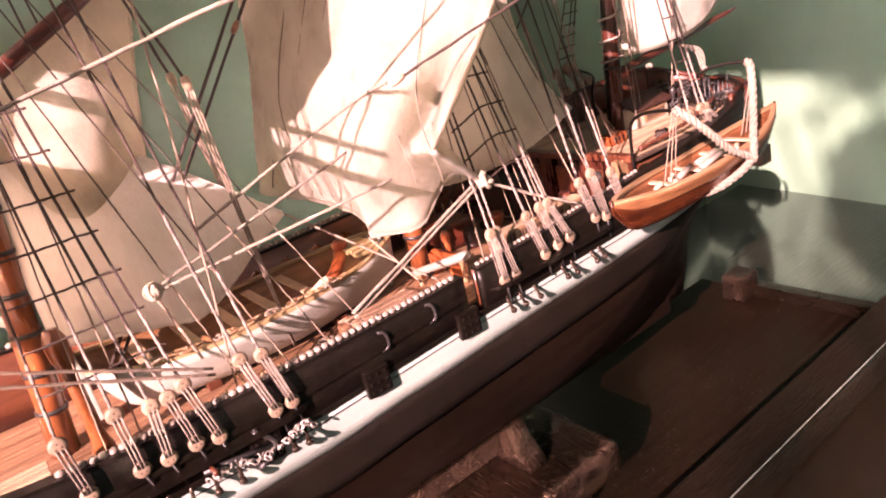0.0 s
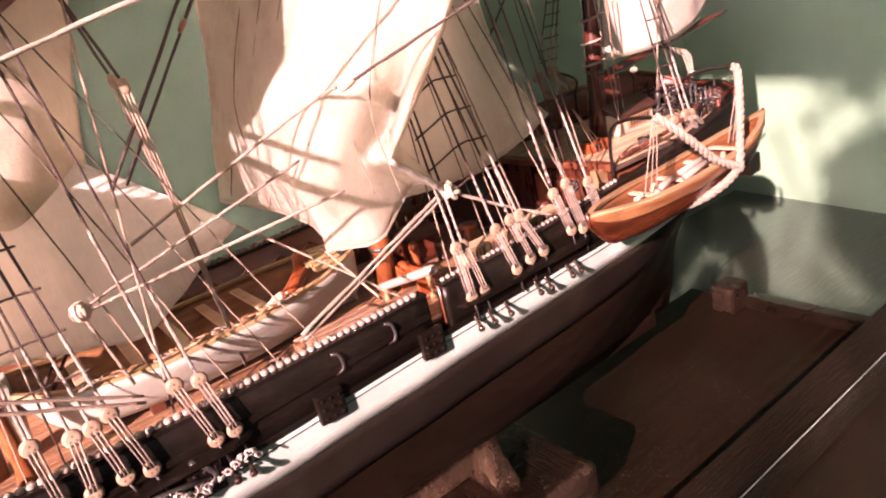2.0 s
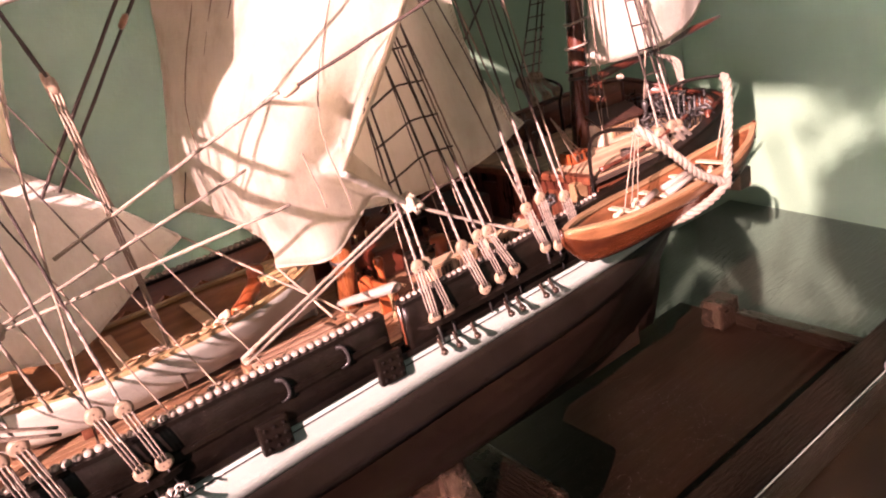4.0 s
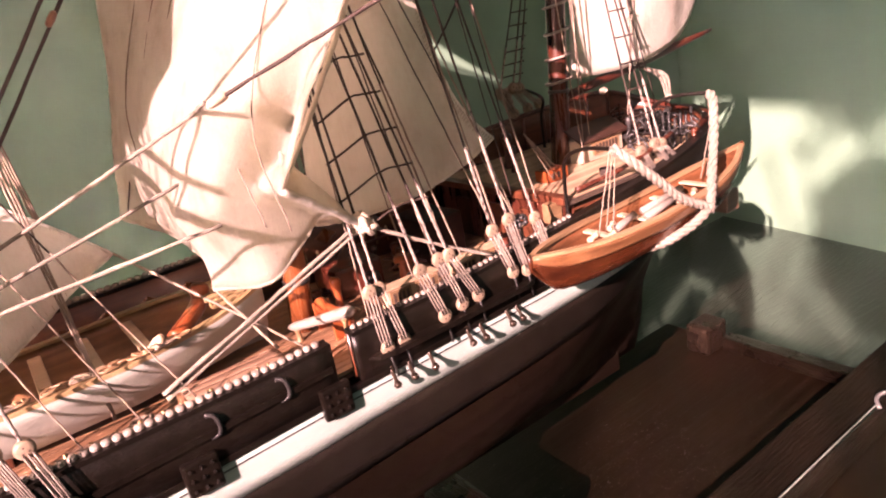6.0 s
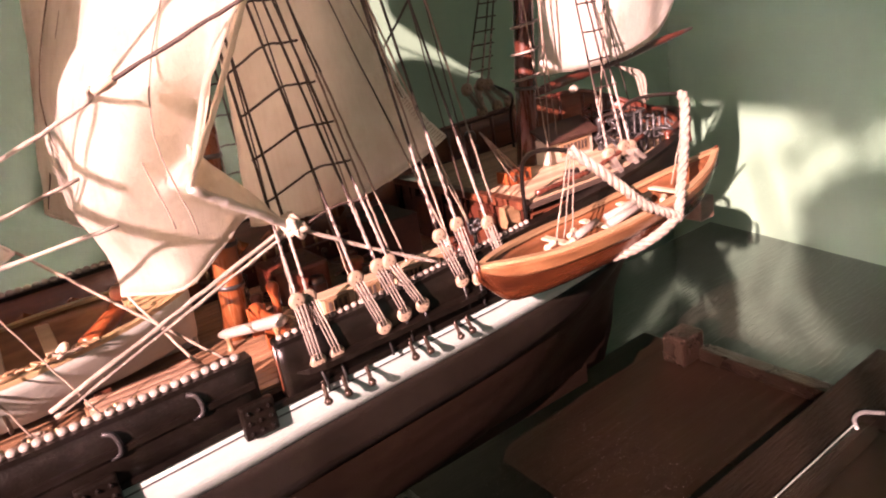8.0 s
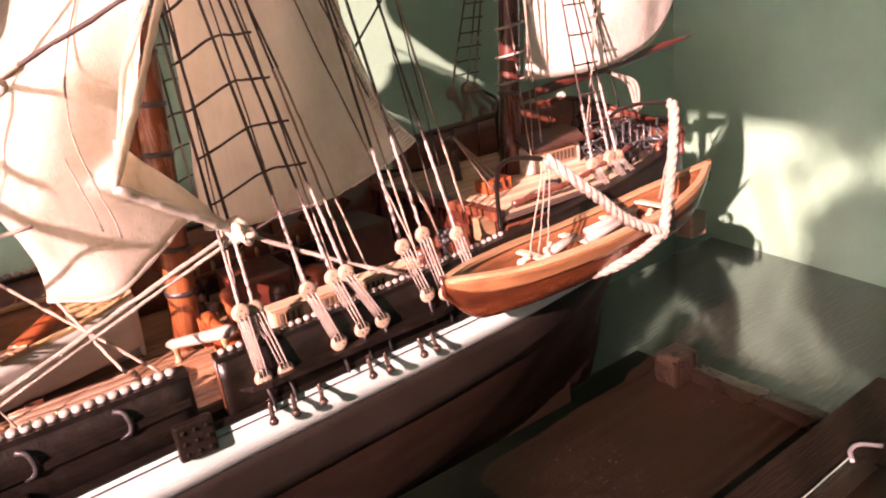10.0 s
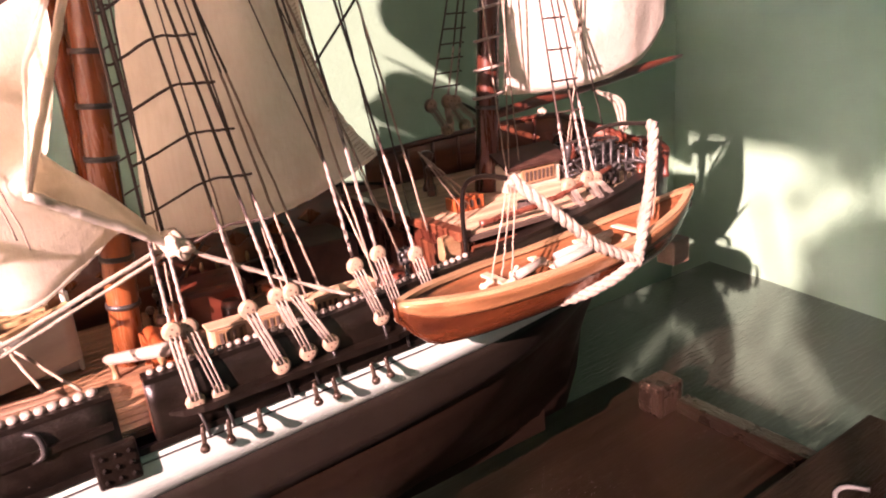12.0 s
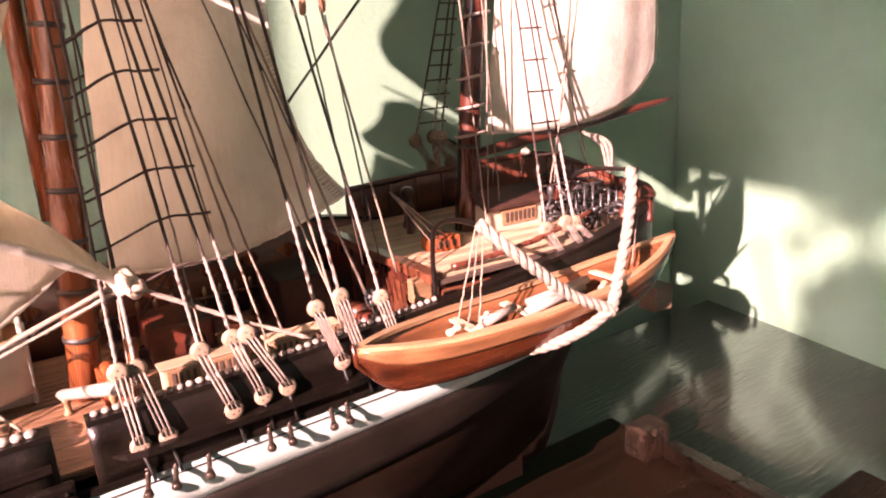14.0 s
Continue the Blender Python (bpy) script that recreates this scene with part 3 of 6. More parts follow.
def beam(x):
    """Half the ship's breadth at the rail."""
    if x < 0.06:
        u = (0.06 - x) / 0.19
        return max(0.0015, 0.056 * math.sqrt(max(0.0, 1 - u**2.2)))
    if x > 0.34:
        u = min(1.0, (x - 0.34) / 0.163)
        return max(0.0015, 0.056 * math.sqrt(max(0.0, 1 - u**4)))
    return 0.056


def keel_z(x):
    return table_of(x, [(-0.13, 0.15), (-0.11, 0.085), (-0.06, 0.066), (0.36, 0.062), (0.448, 0.064), (0.456, 0.120), (0.466, 0.152), (0.505, 0.170)])


def half(x, z):
    """Half the breadth of the hull at a height."""
    b, k, top = beam(x), keel_z(x), band_lo(x)
    fine = lerp(1.0, 0.45, smooth(0.10, -0.12, x)) * lerp(1.0, 0.24, smooth(0.26, 0.45, x))
    if z >= top:
        return b
    u = (top - z) / max(top - k, 1e-4)
    return max(0.002, b * (1 - u ** (2.6 * fine)) ** (0.75 / fine ** 0.4))


STATIONS = [-0.13 + 0.60 * i / 64 for i in range(65)] + [0.478, 0.485, 0.490, 0.494, 0.497, 0.4995, 0.5012, 0.5024, 0.5029]


def strip(lo, hi, inset, thick, rows, side, x0=-0.13, x1=0.5029):
    """A band of the hull's skin between two heights, with a thickness."""
    xs = [x for x in STATIONS if x0 <= x <= x1]
    xs = sorted(set([x0] + xs + [x1]))
    def fn(u, v):
        i = u * (len(xs) - 1)
        k = min(int(i), len(xs) - 2)
        x = lerp(xs[k], xs[k + 1], i - k)
        z = lerp(lo(x), hi(x), v)
        return (x, CY + side * (half(x, z) - inset), z)
    return sheet(bmesh.new(), fn, len(xs) - 1, rows, thick)


def build_hull():
    bm = bmesh.new()
    rings = []
    for x in STATIONS:
        k, t = keel_z(x), band_lo(x) + 0.001
        zs = [lerp(k, t, (j / 10) ** 0.8) for j in range(11)]
        ring = [bm.verts.new((x, CY - half(x, z) + 0.0002, z)) for z in zs[::-1]] + [bm.verts.new((x, CY + half(x, z) - 0.0002, z)) for z in zs]
        rings.append(ring)
    for a, b in zip(rings, rings[1:]):
        for i in range(len(a) - 1):
            bm.faces.new((a[i], a[i + 1], b[i + 1], b[i]))
        bm.faces.new((a[-1], a[0], b[0], b[-1]))
    bm.faces.new(rings[0])
    bm.faces.new(rings[-1][::-1])
    fit("lower_hull", bm, M_LOWER, "dark red-brown varnished lower hull", True)
    for side in (-1, 1):
        fit("boot_strake", strip(lambda x: band_lo(x) - 0.020, lambda x: band_lo(x) + 0.0004, -0.0003, 0.0010, 4, side, -0.12, 0.44), M_BOOT, "blackish brown strake below the white band", True)
    bm = bmesh.new()
    box(bm, -0.115, 0.425, CY - 0.0025, CY + 0.0025, 0.056, 0.075, 0.0006)
    fit("keel", bm, M_LOWER)
    for side in (-1, 1):
        fit("white_strake", strip(band_lo, band_hi, 0.0, 0.0022, 3, side), M_WHITE, "white painted strake along the waterline", True)
        fit("seam", strip(lambda x: band_hi(x) - 0.0042, lambda x: band_hi(x) - 0.0037, -0.0012, 0.0004, 1, side, 0.02, 0.40), M_IRON)
        gaps = [(-0.13, 0.2145), (0.2235, 0.5029)] if side < 0 else [(-0.13, 0.5029)]
        cap = cap_z if side < 0 else cap_far
        for a, b in gaps:
            fit("bulwark", strip(band_hi, lambda x: cap(x) - 0.0016, -0.0003, 0.0030, 3, side, a, b), M_BLACK, "glossy black painted bulwark", True)
            fit("lining", strip(lambda x: 0.166 if x < 0.345 else 0.196, lambda x: cap(x) - 0.0016, 0.0030, 0.0018, 2, side, max(a, -0.11), min(b, 0.50)), M_BULWARK, "red-brown inner planking", True)
            fit("cap_rail", strip(lambda x: cap(x) - 0.0016, lambda x: cap(x), 0.0010, 0.0062, 1, side, a, b), M_BLACK)
        fit("sheer_strip", strip(lambda x: band_hi(x) + 0.0114, lambda x: band_hi(x) + 0.0136, -0.0018, 0.0026, 1, side, 0.02, 0.213), M_BLACK)
        fit("wale", strip(lambda x: band_hi(x) - 0.0008, lambda x: band_hi(x) + 0.0014, -0.0012, 0.0020, 1, side), M_BLACK)


build_hull()


def build_beads():
    bm = bmesh.new()
    bmesh.ops.create_icosphere(bm, subdivisions=2, radius=0.00165)
    rail = fit("bead_rail", boxed(0.02, 0.50, CY - 0.0010, CY + 0.0010, 0.1655, 0.1665), M_BLACK)
    src = None
    for side in (-1, 1):
        x = 0.045
        while x < 0.345:
            if side > 0 or not 0.2125 < x < 0.2255:
                m = pose(x - 0.2, side * (beam(x) - 0.0012), (cap_z if side < 0 else cap_far)(x) + 0.0006)
                size = 1.0 if x < 0.22 else 0.72
                m = m @ Matrix.Diagonal((size * 1.05, size, size * 0.85, 1))
                if src is None:
                    src = part("bead", bm, M_BEAD, rail, "", True)
                    src.matrix_basis = m
                else:
                    twin(src, rail, m)
            x += 0.0033 if x < 0.22 else 0.0030
    return rail


build_beads()


def planked(name, x0, x1, z, inset, width, label, mat):
    deck = fit(name, strip_deck(x0, x1, z - 0.003, z - 0.0012, inset), M_HOLE, label)
    y = -0.06
    while y < 0.06:
        lo, hi = y + 0.00012, y + width - 0.00012
        xs = [lerp(x0, x1, i / 40) for i in range(41)]
        ok = [x for x in xs if beam(x) - inset > max(abs(lo), abs(hi))]
        if len(ok) > 3:
            part("plank", boxed(min(ok) - 0.2, max(ok) - 0.2, lo, hi, z - 0.0014, z, 0.00015, 1), mat, deck)
        y += width
    return deck


def strip_deck(x0, x1, z0, z1, inset):
    bm = bmesh.new()
    xs = [lerp(x0, x1, i / 40) for i in range(41)]
    rows = [[bm.verts.new((x, CY + s * max(0.001, beam(x) - inset), z)) for s, z in ((-1, z0), (1, z0), (1, z1), (-1, z1))] for x in xs]
    for a, b in zip(rows, rows[1:]):
        for i in range(4):
            j = (i + 1) % 4
            bm.faces.new((a[i], a[j], b[j], b[i]))
    bm.faces.new(rows[0])
    bm.faces.new(rows[-1][::-1])
    return bm


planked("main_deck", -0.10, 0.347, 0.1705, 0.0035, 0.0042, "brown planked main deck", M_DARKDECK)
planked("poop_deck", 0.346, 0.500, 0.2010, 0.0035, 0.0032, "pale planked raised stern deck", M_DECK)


def build_bulkhead():
    """The front of the raised deck, with doors and a rail."""
    b = fit("poop_bulkhead", boxed(0.3475, 0.3505, CY - 0.0515, CY + 0.0515, 0.1705, 0.1995), M_DARKMAST, "dark red-brown wooden bulkhead under the raised deck")
    for y in (-0.030, -0.004, 0.022):
        part("door", boxed(0.1452, 0.1474, y, y + 0.012, 0.1712, 0.1930, 0.0006), M_BULWARK, b, "lighter panelled door")
    part("deck_edge", boxed(0.1435, 0.1495, -0.0518, 0.0518, 0.1985, 0.2025, 0.0008), M_BULWARK, b)


build_bulkhead()


# masts
def build_mast(x, r0, r1, z0, z1, mat, rake, label, bands=(), hoops=(), hoop_mat=None, top=None):
    mast = new("mast")
    mast.parent = ship
    mast.location = (x - 0.2, 0, 0)
    tagged(mast, label)
    def c(z):
        return Vector(((z - z0) * rake, 0, z))
    part("pole", tube(bmesh.new(), [c(lerp(z0, z1, i / 10)) for i in range(11)], [lerp(r0, r1, i / 10) for i in range(11)], 16), mat, mast, "", True)
    for z in bands:
        rr = lerp(r0, r1, (z - z0) / (z1 - z0)) + 0.0005
        part("iron_band", tube(bmesh.new(), [c(z - 0.0009), c(z + 0.0009)], rr, 16), M_IRON, mast, "", True)
    for z in hoops:
        rr = lerp(r0, r1, (z - z0) / (z1 - z0)) + 0.0017
        ring = [c(z) + Vector((rr * math.cos(a) + 0.0006, rr * math.sin(a), 0.0012 * math.cos(a + 0.7))) for a in [2 * math.pi * i / 24 for i in range(25)]]
        part("hoop", tube(bmesh.new(), ring, 0.0007, 6, False), hoop_mat, mast, "pale mast hoop", True)
    if top:
        bm = bmesh.new()
        p = c(top)
        box(bm, p.x - 0.014, p.x + 0.014, -0.022, 0.022, top, top + 0.003, 0.001)
        part("top_platform", bm, M_DARKMAST, mast)
        part("topmast", tube(bmesh.new(), [c(top - 0.02) + Vector((-0.0085, 0, 0)), c(top + 0.10) + Vector((-0.0085, 0, 0)), c(top + 0.22) + Vector((-0.0085, 0, 0))], [0.0038, 0.0032, 0.0018], 12), mat, mast, "", True)
    return mast


build_mast(0.0480, 0.0056, 0.0046, 0.1705, 0.43, M_MAST, 0.10, "varnished orange wooden foremast with iron bands", [0.19, 0.206, 0.222, 0.238, 0.254, 0.27, 0.286, 0.302], (), None, 0.40)
build_mast(0.2275, 0.0056, 0.0046, 0.1705, 0.43, M_MAST, 0.085, "varnished orange wooden mainmast with iron bands", [0.193, 0.2105, 0.228, 0.2455, 0.263, 0.2805, 0.298], (), None, 0.40)
build_mast(0.3965, 0.0056, 0.0044, 0.2010, 0.40, M_DARKMAST, 0.10, "dark brown wooden mizzenmast with pale sail hoops", [0.2405], [0.246, 0.2585, 0.2715, 0.285, 0.298, 0.311], M_BEAD, 0.38)
# a spare spar lashed ahead of the mainmast
line("lashed_spar", [(0.2285, CY + 0.005, 0.235), (0.232, CY + 0.005, 0.42)], 0.0034, M_MAST, "orange wooden spar lashed to the mast", 10)


def spar(name, a, b, r, mat, label, tip=0.55):
    pts = [Vector(a).lerp(Vector(b), i / 12) for i in range(13)]
    return fit(name, tube(bmesh.new(), pts, [r * (1 - (1 - tip) * (2 * abs(i / 12 - 0.4)) ** 2) for i in range(13)], 10), mat, label, True)


spar("boom", (0.4050, CY, 0.2365), (0.5420, CY, 0.2510), 0.0030, M_SPAR, "red-brown wooden spanker boom")
spar("main_yard", (0.2515, 0.200, 0.3370), (0.1930, 0.454, 0.3370), 0.0032, M_SPAR, "red-brown wooden main yard")
spar("fore_lower_topsail_yard", (0.0380, 0.212, 0.3310), (0.0380, 0.460, 0.3610), 0.0018, M_SPAR, "thin red-brown wooden yard")
spar("fore_yard", (0.0360, 0.208, 0.3175), (0.0360, 0.472, 0.3515), 0.0026, M_SPAR, "red-brown wooden fore yard")
spar("fore_gaff", (0.0600, CY, 0.3035), (0.1500, CY + 0.010, 0.3520), 0.0032, M_SPAR, "red-brown wooden fore gaff")
spar("main_gaff", (0.2450, CY, 0.3120), (0.3250, CY - 0.008, 0.3800), 0.0026, M_SPAR, "red-brown wooden main gaff")
spar("mizzen_gaff", (0.4160, CY, 0.3350), (0.5150, CY, 0.3700), 0.0026, M_SPAR, "red-brown wooden mizzen gaff")
spar("fore_topsail_yard", (0.0460, 0.256, 0.5140), (0.0460, 0.436, 0.5140), 0.0026, M_SPAR, "red-brown wooden fore topsail yard")
spar("main_topsail_yard", (0.2310, 0.270, 0.5420), (0.2310, 0.422, 0.5420), 0.0026, M_SPAR, "red-brown wooden main topsail yard")
spar("bowsprit", (-0.115, CY, 0.205), (-0.235, CY, 0.260), 0.0048, M_MAST, "varnished wooden bowsprit")


# sails
def wrinkle(p, amount=0.0010):
    return amount * (noise.noise(p * 28.0) + 0.5 * noise.noise(p * 70.0) + 0.25 * noise.noise(p * 190.0) + 1.3 * noise.noise(Vector((p.x * 55.0, p.y * 55.0, p.z * 7.0))))


def sail(name, fn, nu, nv, mat, label, hem=(), thick=0.0007, stitched=(), thread=0.00052, frayed=()):
    def shaped(u, v):
        p = Vector(fn(u, v))
        w = wrinkle(p)
        return p + Vector((w, w * 0.8, 0))
    s = fit(name, sheet(bmesh.new(), shaped, nu, nv, thick), mat, label, True)
    for edge in hem:
        pts = [SHIP @ Vector(shaped(*edge(i / 60))) for i in range(61)]
        rnd = random.Random(3)
        part("hem", tube(bmesh.new(), pts, [0.0006 * rnd.uniform(0.6, 1.4) for _ in pts], 6), mat, s, "stitched hem rope", True)
    if frayed:
        bm = bmesh.new()
        rnd = random.Random(8)
        for edge in frayed:
            for i in range(420):
                a = SHIP @ Vector(shaped(*edge(rnd.random())))
                d = Vector([rnd.gauss(0, 1) for _ in range(3)]).normalized() * rnd.uniform(0.0004, 0.0012)
                tube(bm, [a, a + d * 0.6 + Vector((0, 0, rnd.uniform(-1, 1) * 0.0006)), a + d], 0.00005, 3, False)
        tagged(part("fraying", bm, mat, s, "loose fibres along the edge"), kind="stuff")
    if stitched:
        bm = bmesh.new()
        rnd = random.Random(5)
        for inner, count in stitched:
            for i in range(count):
                t = (i + rnd.uniform(0.2, 0.8)) / count
                a, b = (SHIP @ Vector(shaped(*inner(t, d))) for d in (0.004, 0.045))
                tube(bm, [a, a.lerp(b, 0.5), b], thread, 4)
        tagged(part("stitching", bm, M_STITCH, s, "close row of thread stitches"), kind="stuff")
    return s


FOOT = curve_pts([(0.2375, 0.2935, 0.2260), (0.2290, 0.3010, 0.2298), (0.2170, 0.2980, 0.2228), (0.2010, 0.2920, 0.2155), (0.1855, 0.3080, 0.2150)], 16)
FOOT += curve_pts([(0.1855, 0.3080, 0.2150), (0.1882, 0.3150, 0.2205), (0.1905, 0.3320, 0.2235), (0.1900, 0.3600, 0.2246), (0.1860, 0.3880, 0.2262), (0.1800, 0.4105, 0.2283)], 40)[1:]


def main_course(u, v):
    """u: from the near edge to the far one; v: from the foot to the head."""
    def along(pts):
        for (a, p), (b, q) in zip(pts, pts[1:]):
            if v <= b:
                return Vector(p).lerp(Vector(q), (v - a) / (b - a))
        return Vector(pts[-1][1])
    near = along([(0, (0.2375, 0.2935, 0.2260)), (0.2, (0.2076, 0.2793, 0.2473)), (0.46, (0.2125, 0.2530, 0.2778)), (0.62, (0.2235, 0.2450, 0.2970)), (1, (0.2380, 0.2280, 0.3340))])
    far = along([(0, (0.1800, 0.4105, 0.2283)), (0.7, (0.1950, 0.4020, 0.3050)), (1, (0.2020, 0.4080, 0.3340))])
    p = near.lerp(far, u)
    foot = FOOT[round(u * 56)]
    chord = FOOT[0].lerp(FOOT[56], u)
    p += (foot - chord) * (1 - v) ** 4
    bag = 4 * u * (1 - u)
    p.x -= 0.010 * bag * math.sin(math.pi * v) ** 1.6 * (1.0 - 0.5 * u)
    # pleats that spread from the gathered corner
    d = p - Vector((0.2076, 0.2793, 0.2473))
    p.x += 0.0009 * math.sin(7.0 * math.atan2(d.z, d.y) + 0.6) * smooth(0.0, 0.025, d.length) * math.exp(-d.length / 0.055)
    p.x -= 0.005 * math.exp(-((u - 0.30) / 0.18) ** 2) * math.sin(math.pi * v)
    # a hollow beside the near edge, whose hem curls back
    dent = 0.0120 * math.exp(-((u - 0.078) / 0.044) ** 2) * smooth(0.17, 0.28, v) * smooth(0.66, 0.44, v)
    p.x += dent
    p.y += 0.5 * dent
    return p


sail("main_course", main_course, 56, 44, M_SAIL, "cream canvas main course sail bulging in the sun", [lambda s: (0, s), lambda s: (s, 0), lambda s: (1, s)], 0.0007, [(lambda t, d: (0.12 + 0.6 * t, d * 0.30), 110)], 0.00034, [lambda s: (0, s), lambda s: (s, 0)])


def clew_flap(u, v):
    """The gathered cloth behind the hem rope, from the near edge to the clew."""
    top = Vector((0.2105, 0.2800, 0.2600)).lerp(Vector((0.2390, 0.2962, 0.2262)), u)
    low = Vector((0.2076, 0.2800, 0.2468)).lerp(Vector((0.2390, 0.2955, 0.2242)), u)
    p = low.lerp(top, v)
    p.y += 0.0030 * math.sin(math.pi * u) * v + 0.0006 * math.sin(9 * u + 5 * v)
    return p


sail("clew_flap", clew_flap, 20, 10, M_SAIL, "gathered canvas at the sail's lower corner")


def square_sail(x, z0, z1, low, high, belly, arch=0.018):
    """low and high: the half lengths of its foot and its head."""
    def fn(u, v):
        half = lerp(low, high, v) - 0.010 * math.sin(math.pi * v)
        half *= (1 - 0.16 * max(0.0, 1 - v / 0.22) ** 2) * (1 - 0.22 * max(0.0, (v - 0.7) / 0.3) ** 2)
        return (x - belly * math.sin(math.pi * u) * math.sin(math.pi * v), CY + half * (2 * u - 1), lerp(z0 + arch * math.sin(math.pi * u), z1, v))
    return fn


for row in (("fore_upper_topsail", 0.040, 0.449, 0.514, 0.112, 0.090, 0.018, -0.004), ("fore_topgallant_sail", 0.040, 0.541, 0.700, 0.098, 0.062, 0.024, -0.024), ("main_upper_topsail", 0.225, 0.455, 0.540, 0.090, 0.070, 0.022)):
    sail(row[0], square_sail(*row[1:]), 24, 20, M_SAIL_THIN, "cream canvas square sail")


def trysail(tack, throat, peak, clew, waist, belly):
    tack, throat, peak, clew, waist = (Vector(p) for p in (tack, throat, peak, clew, waist))
    def fn(u, v):
        luff = tack.lerp(throat, v)
        # the after edge is hollow: it passes through the waist
        bend = 2 * waist - 0.5 * (clew + peak)
        leech = clew * (1 - v) ** 2 + bend * 2 * v * (1 - v) + peak * v * v
        p = luff.lerp(leech, u)
        p.y -= belly * math.sin(math.pi * u) * math.sin(math.pi * min(1, 0.15 + 0.85 * v))
        p.z -= 0.006 * 4 * u * (1 - u) * (1 - v) ** 2
        return p
    return fn


sail("main_trysail", trysail((0.242, CY - 0.006, 0.2155), (0.250, CY - 0.004, 0.312), (0.322, CY - 0.008, 0.376), (0.3185, 0.3065, 0.2365), (0.303, 0.324, 0.290), 0.012), 40, 36, M_SAIL_OLD, "cream canvas gaff sail abaft the mainmast", [lambda s: (1, s), lambda s: (s, 0)], 0.0007, [(lambda t, d: (1 - d, t), 90)])
FORE_FOOT = curve_pts([(0.0600, 0.3400, 0.2140), (0.0760, 0.3340, 0.2120), (0.0960, 0.3300, 0.2080), (0.1120, 0.3290, 0.2055), (0.1300, 0.3310, 0.2140), (0.1480, 0.3360, 0.2240), (0.1630, 0.3410, 0.2305)], 40)


def fore_trysail(u, v):
    leech = Vector([table_of(v, [(t, p[k]) for t, p in ((0, (0.1630, 0.3410, 0.2305)), (0.32, (0.1200, 0.3530, 0.2690)), (0.58, (0.1260, 0.3500, 0.3008)), (0.84, (0.1342, 0.3532, 0.3285)), (1, (0.1400, 0.3545, 0.3450)))]) for k in range(3)])
    luff = Vector((0.0600, 0.3400, 0.2140)).lerp(Vector((0.0660, 0.3430, 0.3050)), v)
    p = luff.lerp(leech, u)
    p += (FORE_FOOT[round(u * 40)] - FORE_FOOT[0].lerp(FORE_FOOT[40], u)) * (1 - v) ** 2
    p.y -= 0.014 * math.sin(math.pi * u) * math.sin(math.pi * min(1, 0.12 + 0.88 * v))
    return p


sail("fore_trysail", lambda u, v: fore_trysail(u, 0.24 + 0.76 * v) + Vector((0, 0.009, 0)), 40, 32, M_SAIL, "cream canvas gaff sail abaft the foremast", [lambda s: (1, s)])
STAY_HEAD = curve_pts([(0.0600, 0.3520, 0.2980), (0.0810, 0.3540, 0.2905), (0.1020, 0.3550, 0.2805), (0.1200, 0.3545, 0.2688), (0.1420, 0.3470, 0.2500), (0.1620, 0.3392, 0.2318)], 40)


def fore_staysail(u, v):
    """Between its foot and its hemmed upper edge, which meet at the clew."""
    p = FORE_FOOT[min(40, round(u * 40))].lerp(STAY_HEAD[min(40, round(u * 40))], v)
    p.y -= 0.012 * math.sin(math.pi * u) * math.sin(math.pi * v)
    return p


sail("fore_staysail", fore_staysail, 40, 40, M_SAIL_STAY, "cream canvas staysail with a stitched hem", [lambda s: (s, 1), lambda s: (s, 0)], 0.0007, [(lambda t, d: (0.02 + 0.95 * t, 1 - d * 1.6), 110), (lambda t, d: (0.55 + 0.42 * t, d * 1.6), 50)], 0.0004)


def spanker(u, v):
    foot = Vector((0.4105, CY, 0.2450)).lerp(Vector((0.5270, CY, 0.2600)), u)
    head = Vector((0.4230, CY, 0.3360)).lerp(Vector((0.5120, CY, 0.3670)), u)
    p = foot.lerp(head, v)
    p.z -= 0.007 * math.sin(math.pi * u) * (1 - v) ** 2
    corner = max(0.0, u - 0.72) / 0.28
    p.z += 0.012 * corner**2.2 * (1 - v) ** 3
    p.x += 0.006 * math.sin(math.pi * v) * u
    p.y -= 0.012 * math.sin(math.pi * u) * math.sin(math.pi * (0.2 + 0.7 * v))
    return p


sail("spanker", spanker, 36, 30, M_SAIL_WOOL, "woolly cream canvas spanker sail on its boom", [], 0.0010, (), 0.0005, [lambda s: (s, 0), lambda s: (1, s)])


def square(x, y0, y1, z0, w0, w1, z1, belly):
    def fn(u, v):
        a, b = lerp(y0, w0, v), lerp(y1, w1, v)
        return Vector((x - belly * 4 * u * (1 - u) * math.sin(math.pi * (0.15 + 0.8 * v)), lerp(a, b, u), lerp(z0, z1, v) + 0.018 * 4 * u * (1 - u) * (1 - v) ** 2))
    return fn


sail("fore_course", square(0.036, 0.302, 0.448, 0.215, 0.256, 0.462, 0.304, 0.010), 30, 24, M_SAIL_THIN, "cream canvas fore course sail", [lambda s: (s, 0)])


def fore_topsail(u, v):
    """Its lower corners are drawn up and rounded."""
    z = lerp(0.343, 0.448, v)
    half = CY - table_of(z, [(0.343, 0.291), (0.352, 0.265), (0.373, 0.240), (0.448, 0.252)])
    return Vector((0.038 - 0.016 * 4 * u * (1 - u) * math.sin(math.pi * v), CY + half * (2 * u - 1), z))


sail("fore_topsail", fore_topsail, 30, 24, M_SAIL_THIN, "cream canvas fore topsail", [lambda s: (s, 0)])
sail("main_topsail", square(0.222, 0.240, 0.452, 0.352, 0.258, 0.434, 0.448, 0.018), 30, 24, M_SAIL, "cream canvas main topsail", [lambda s: (s, 0)])


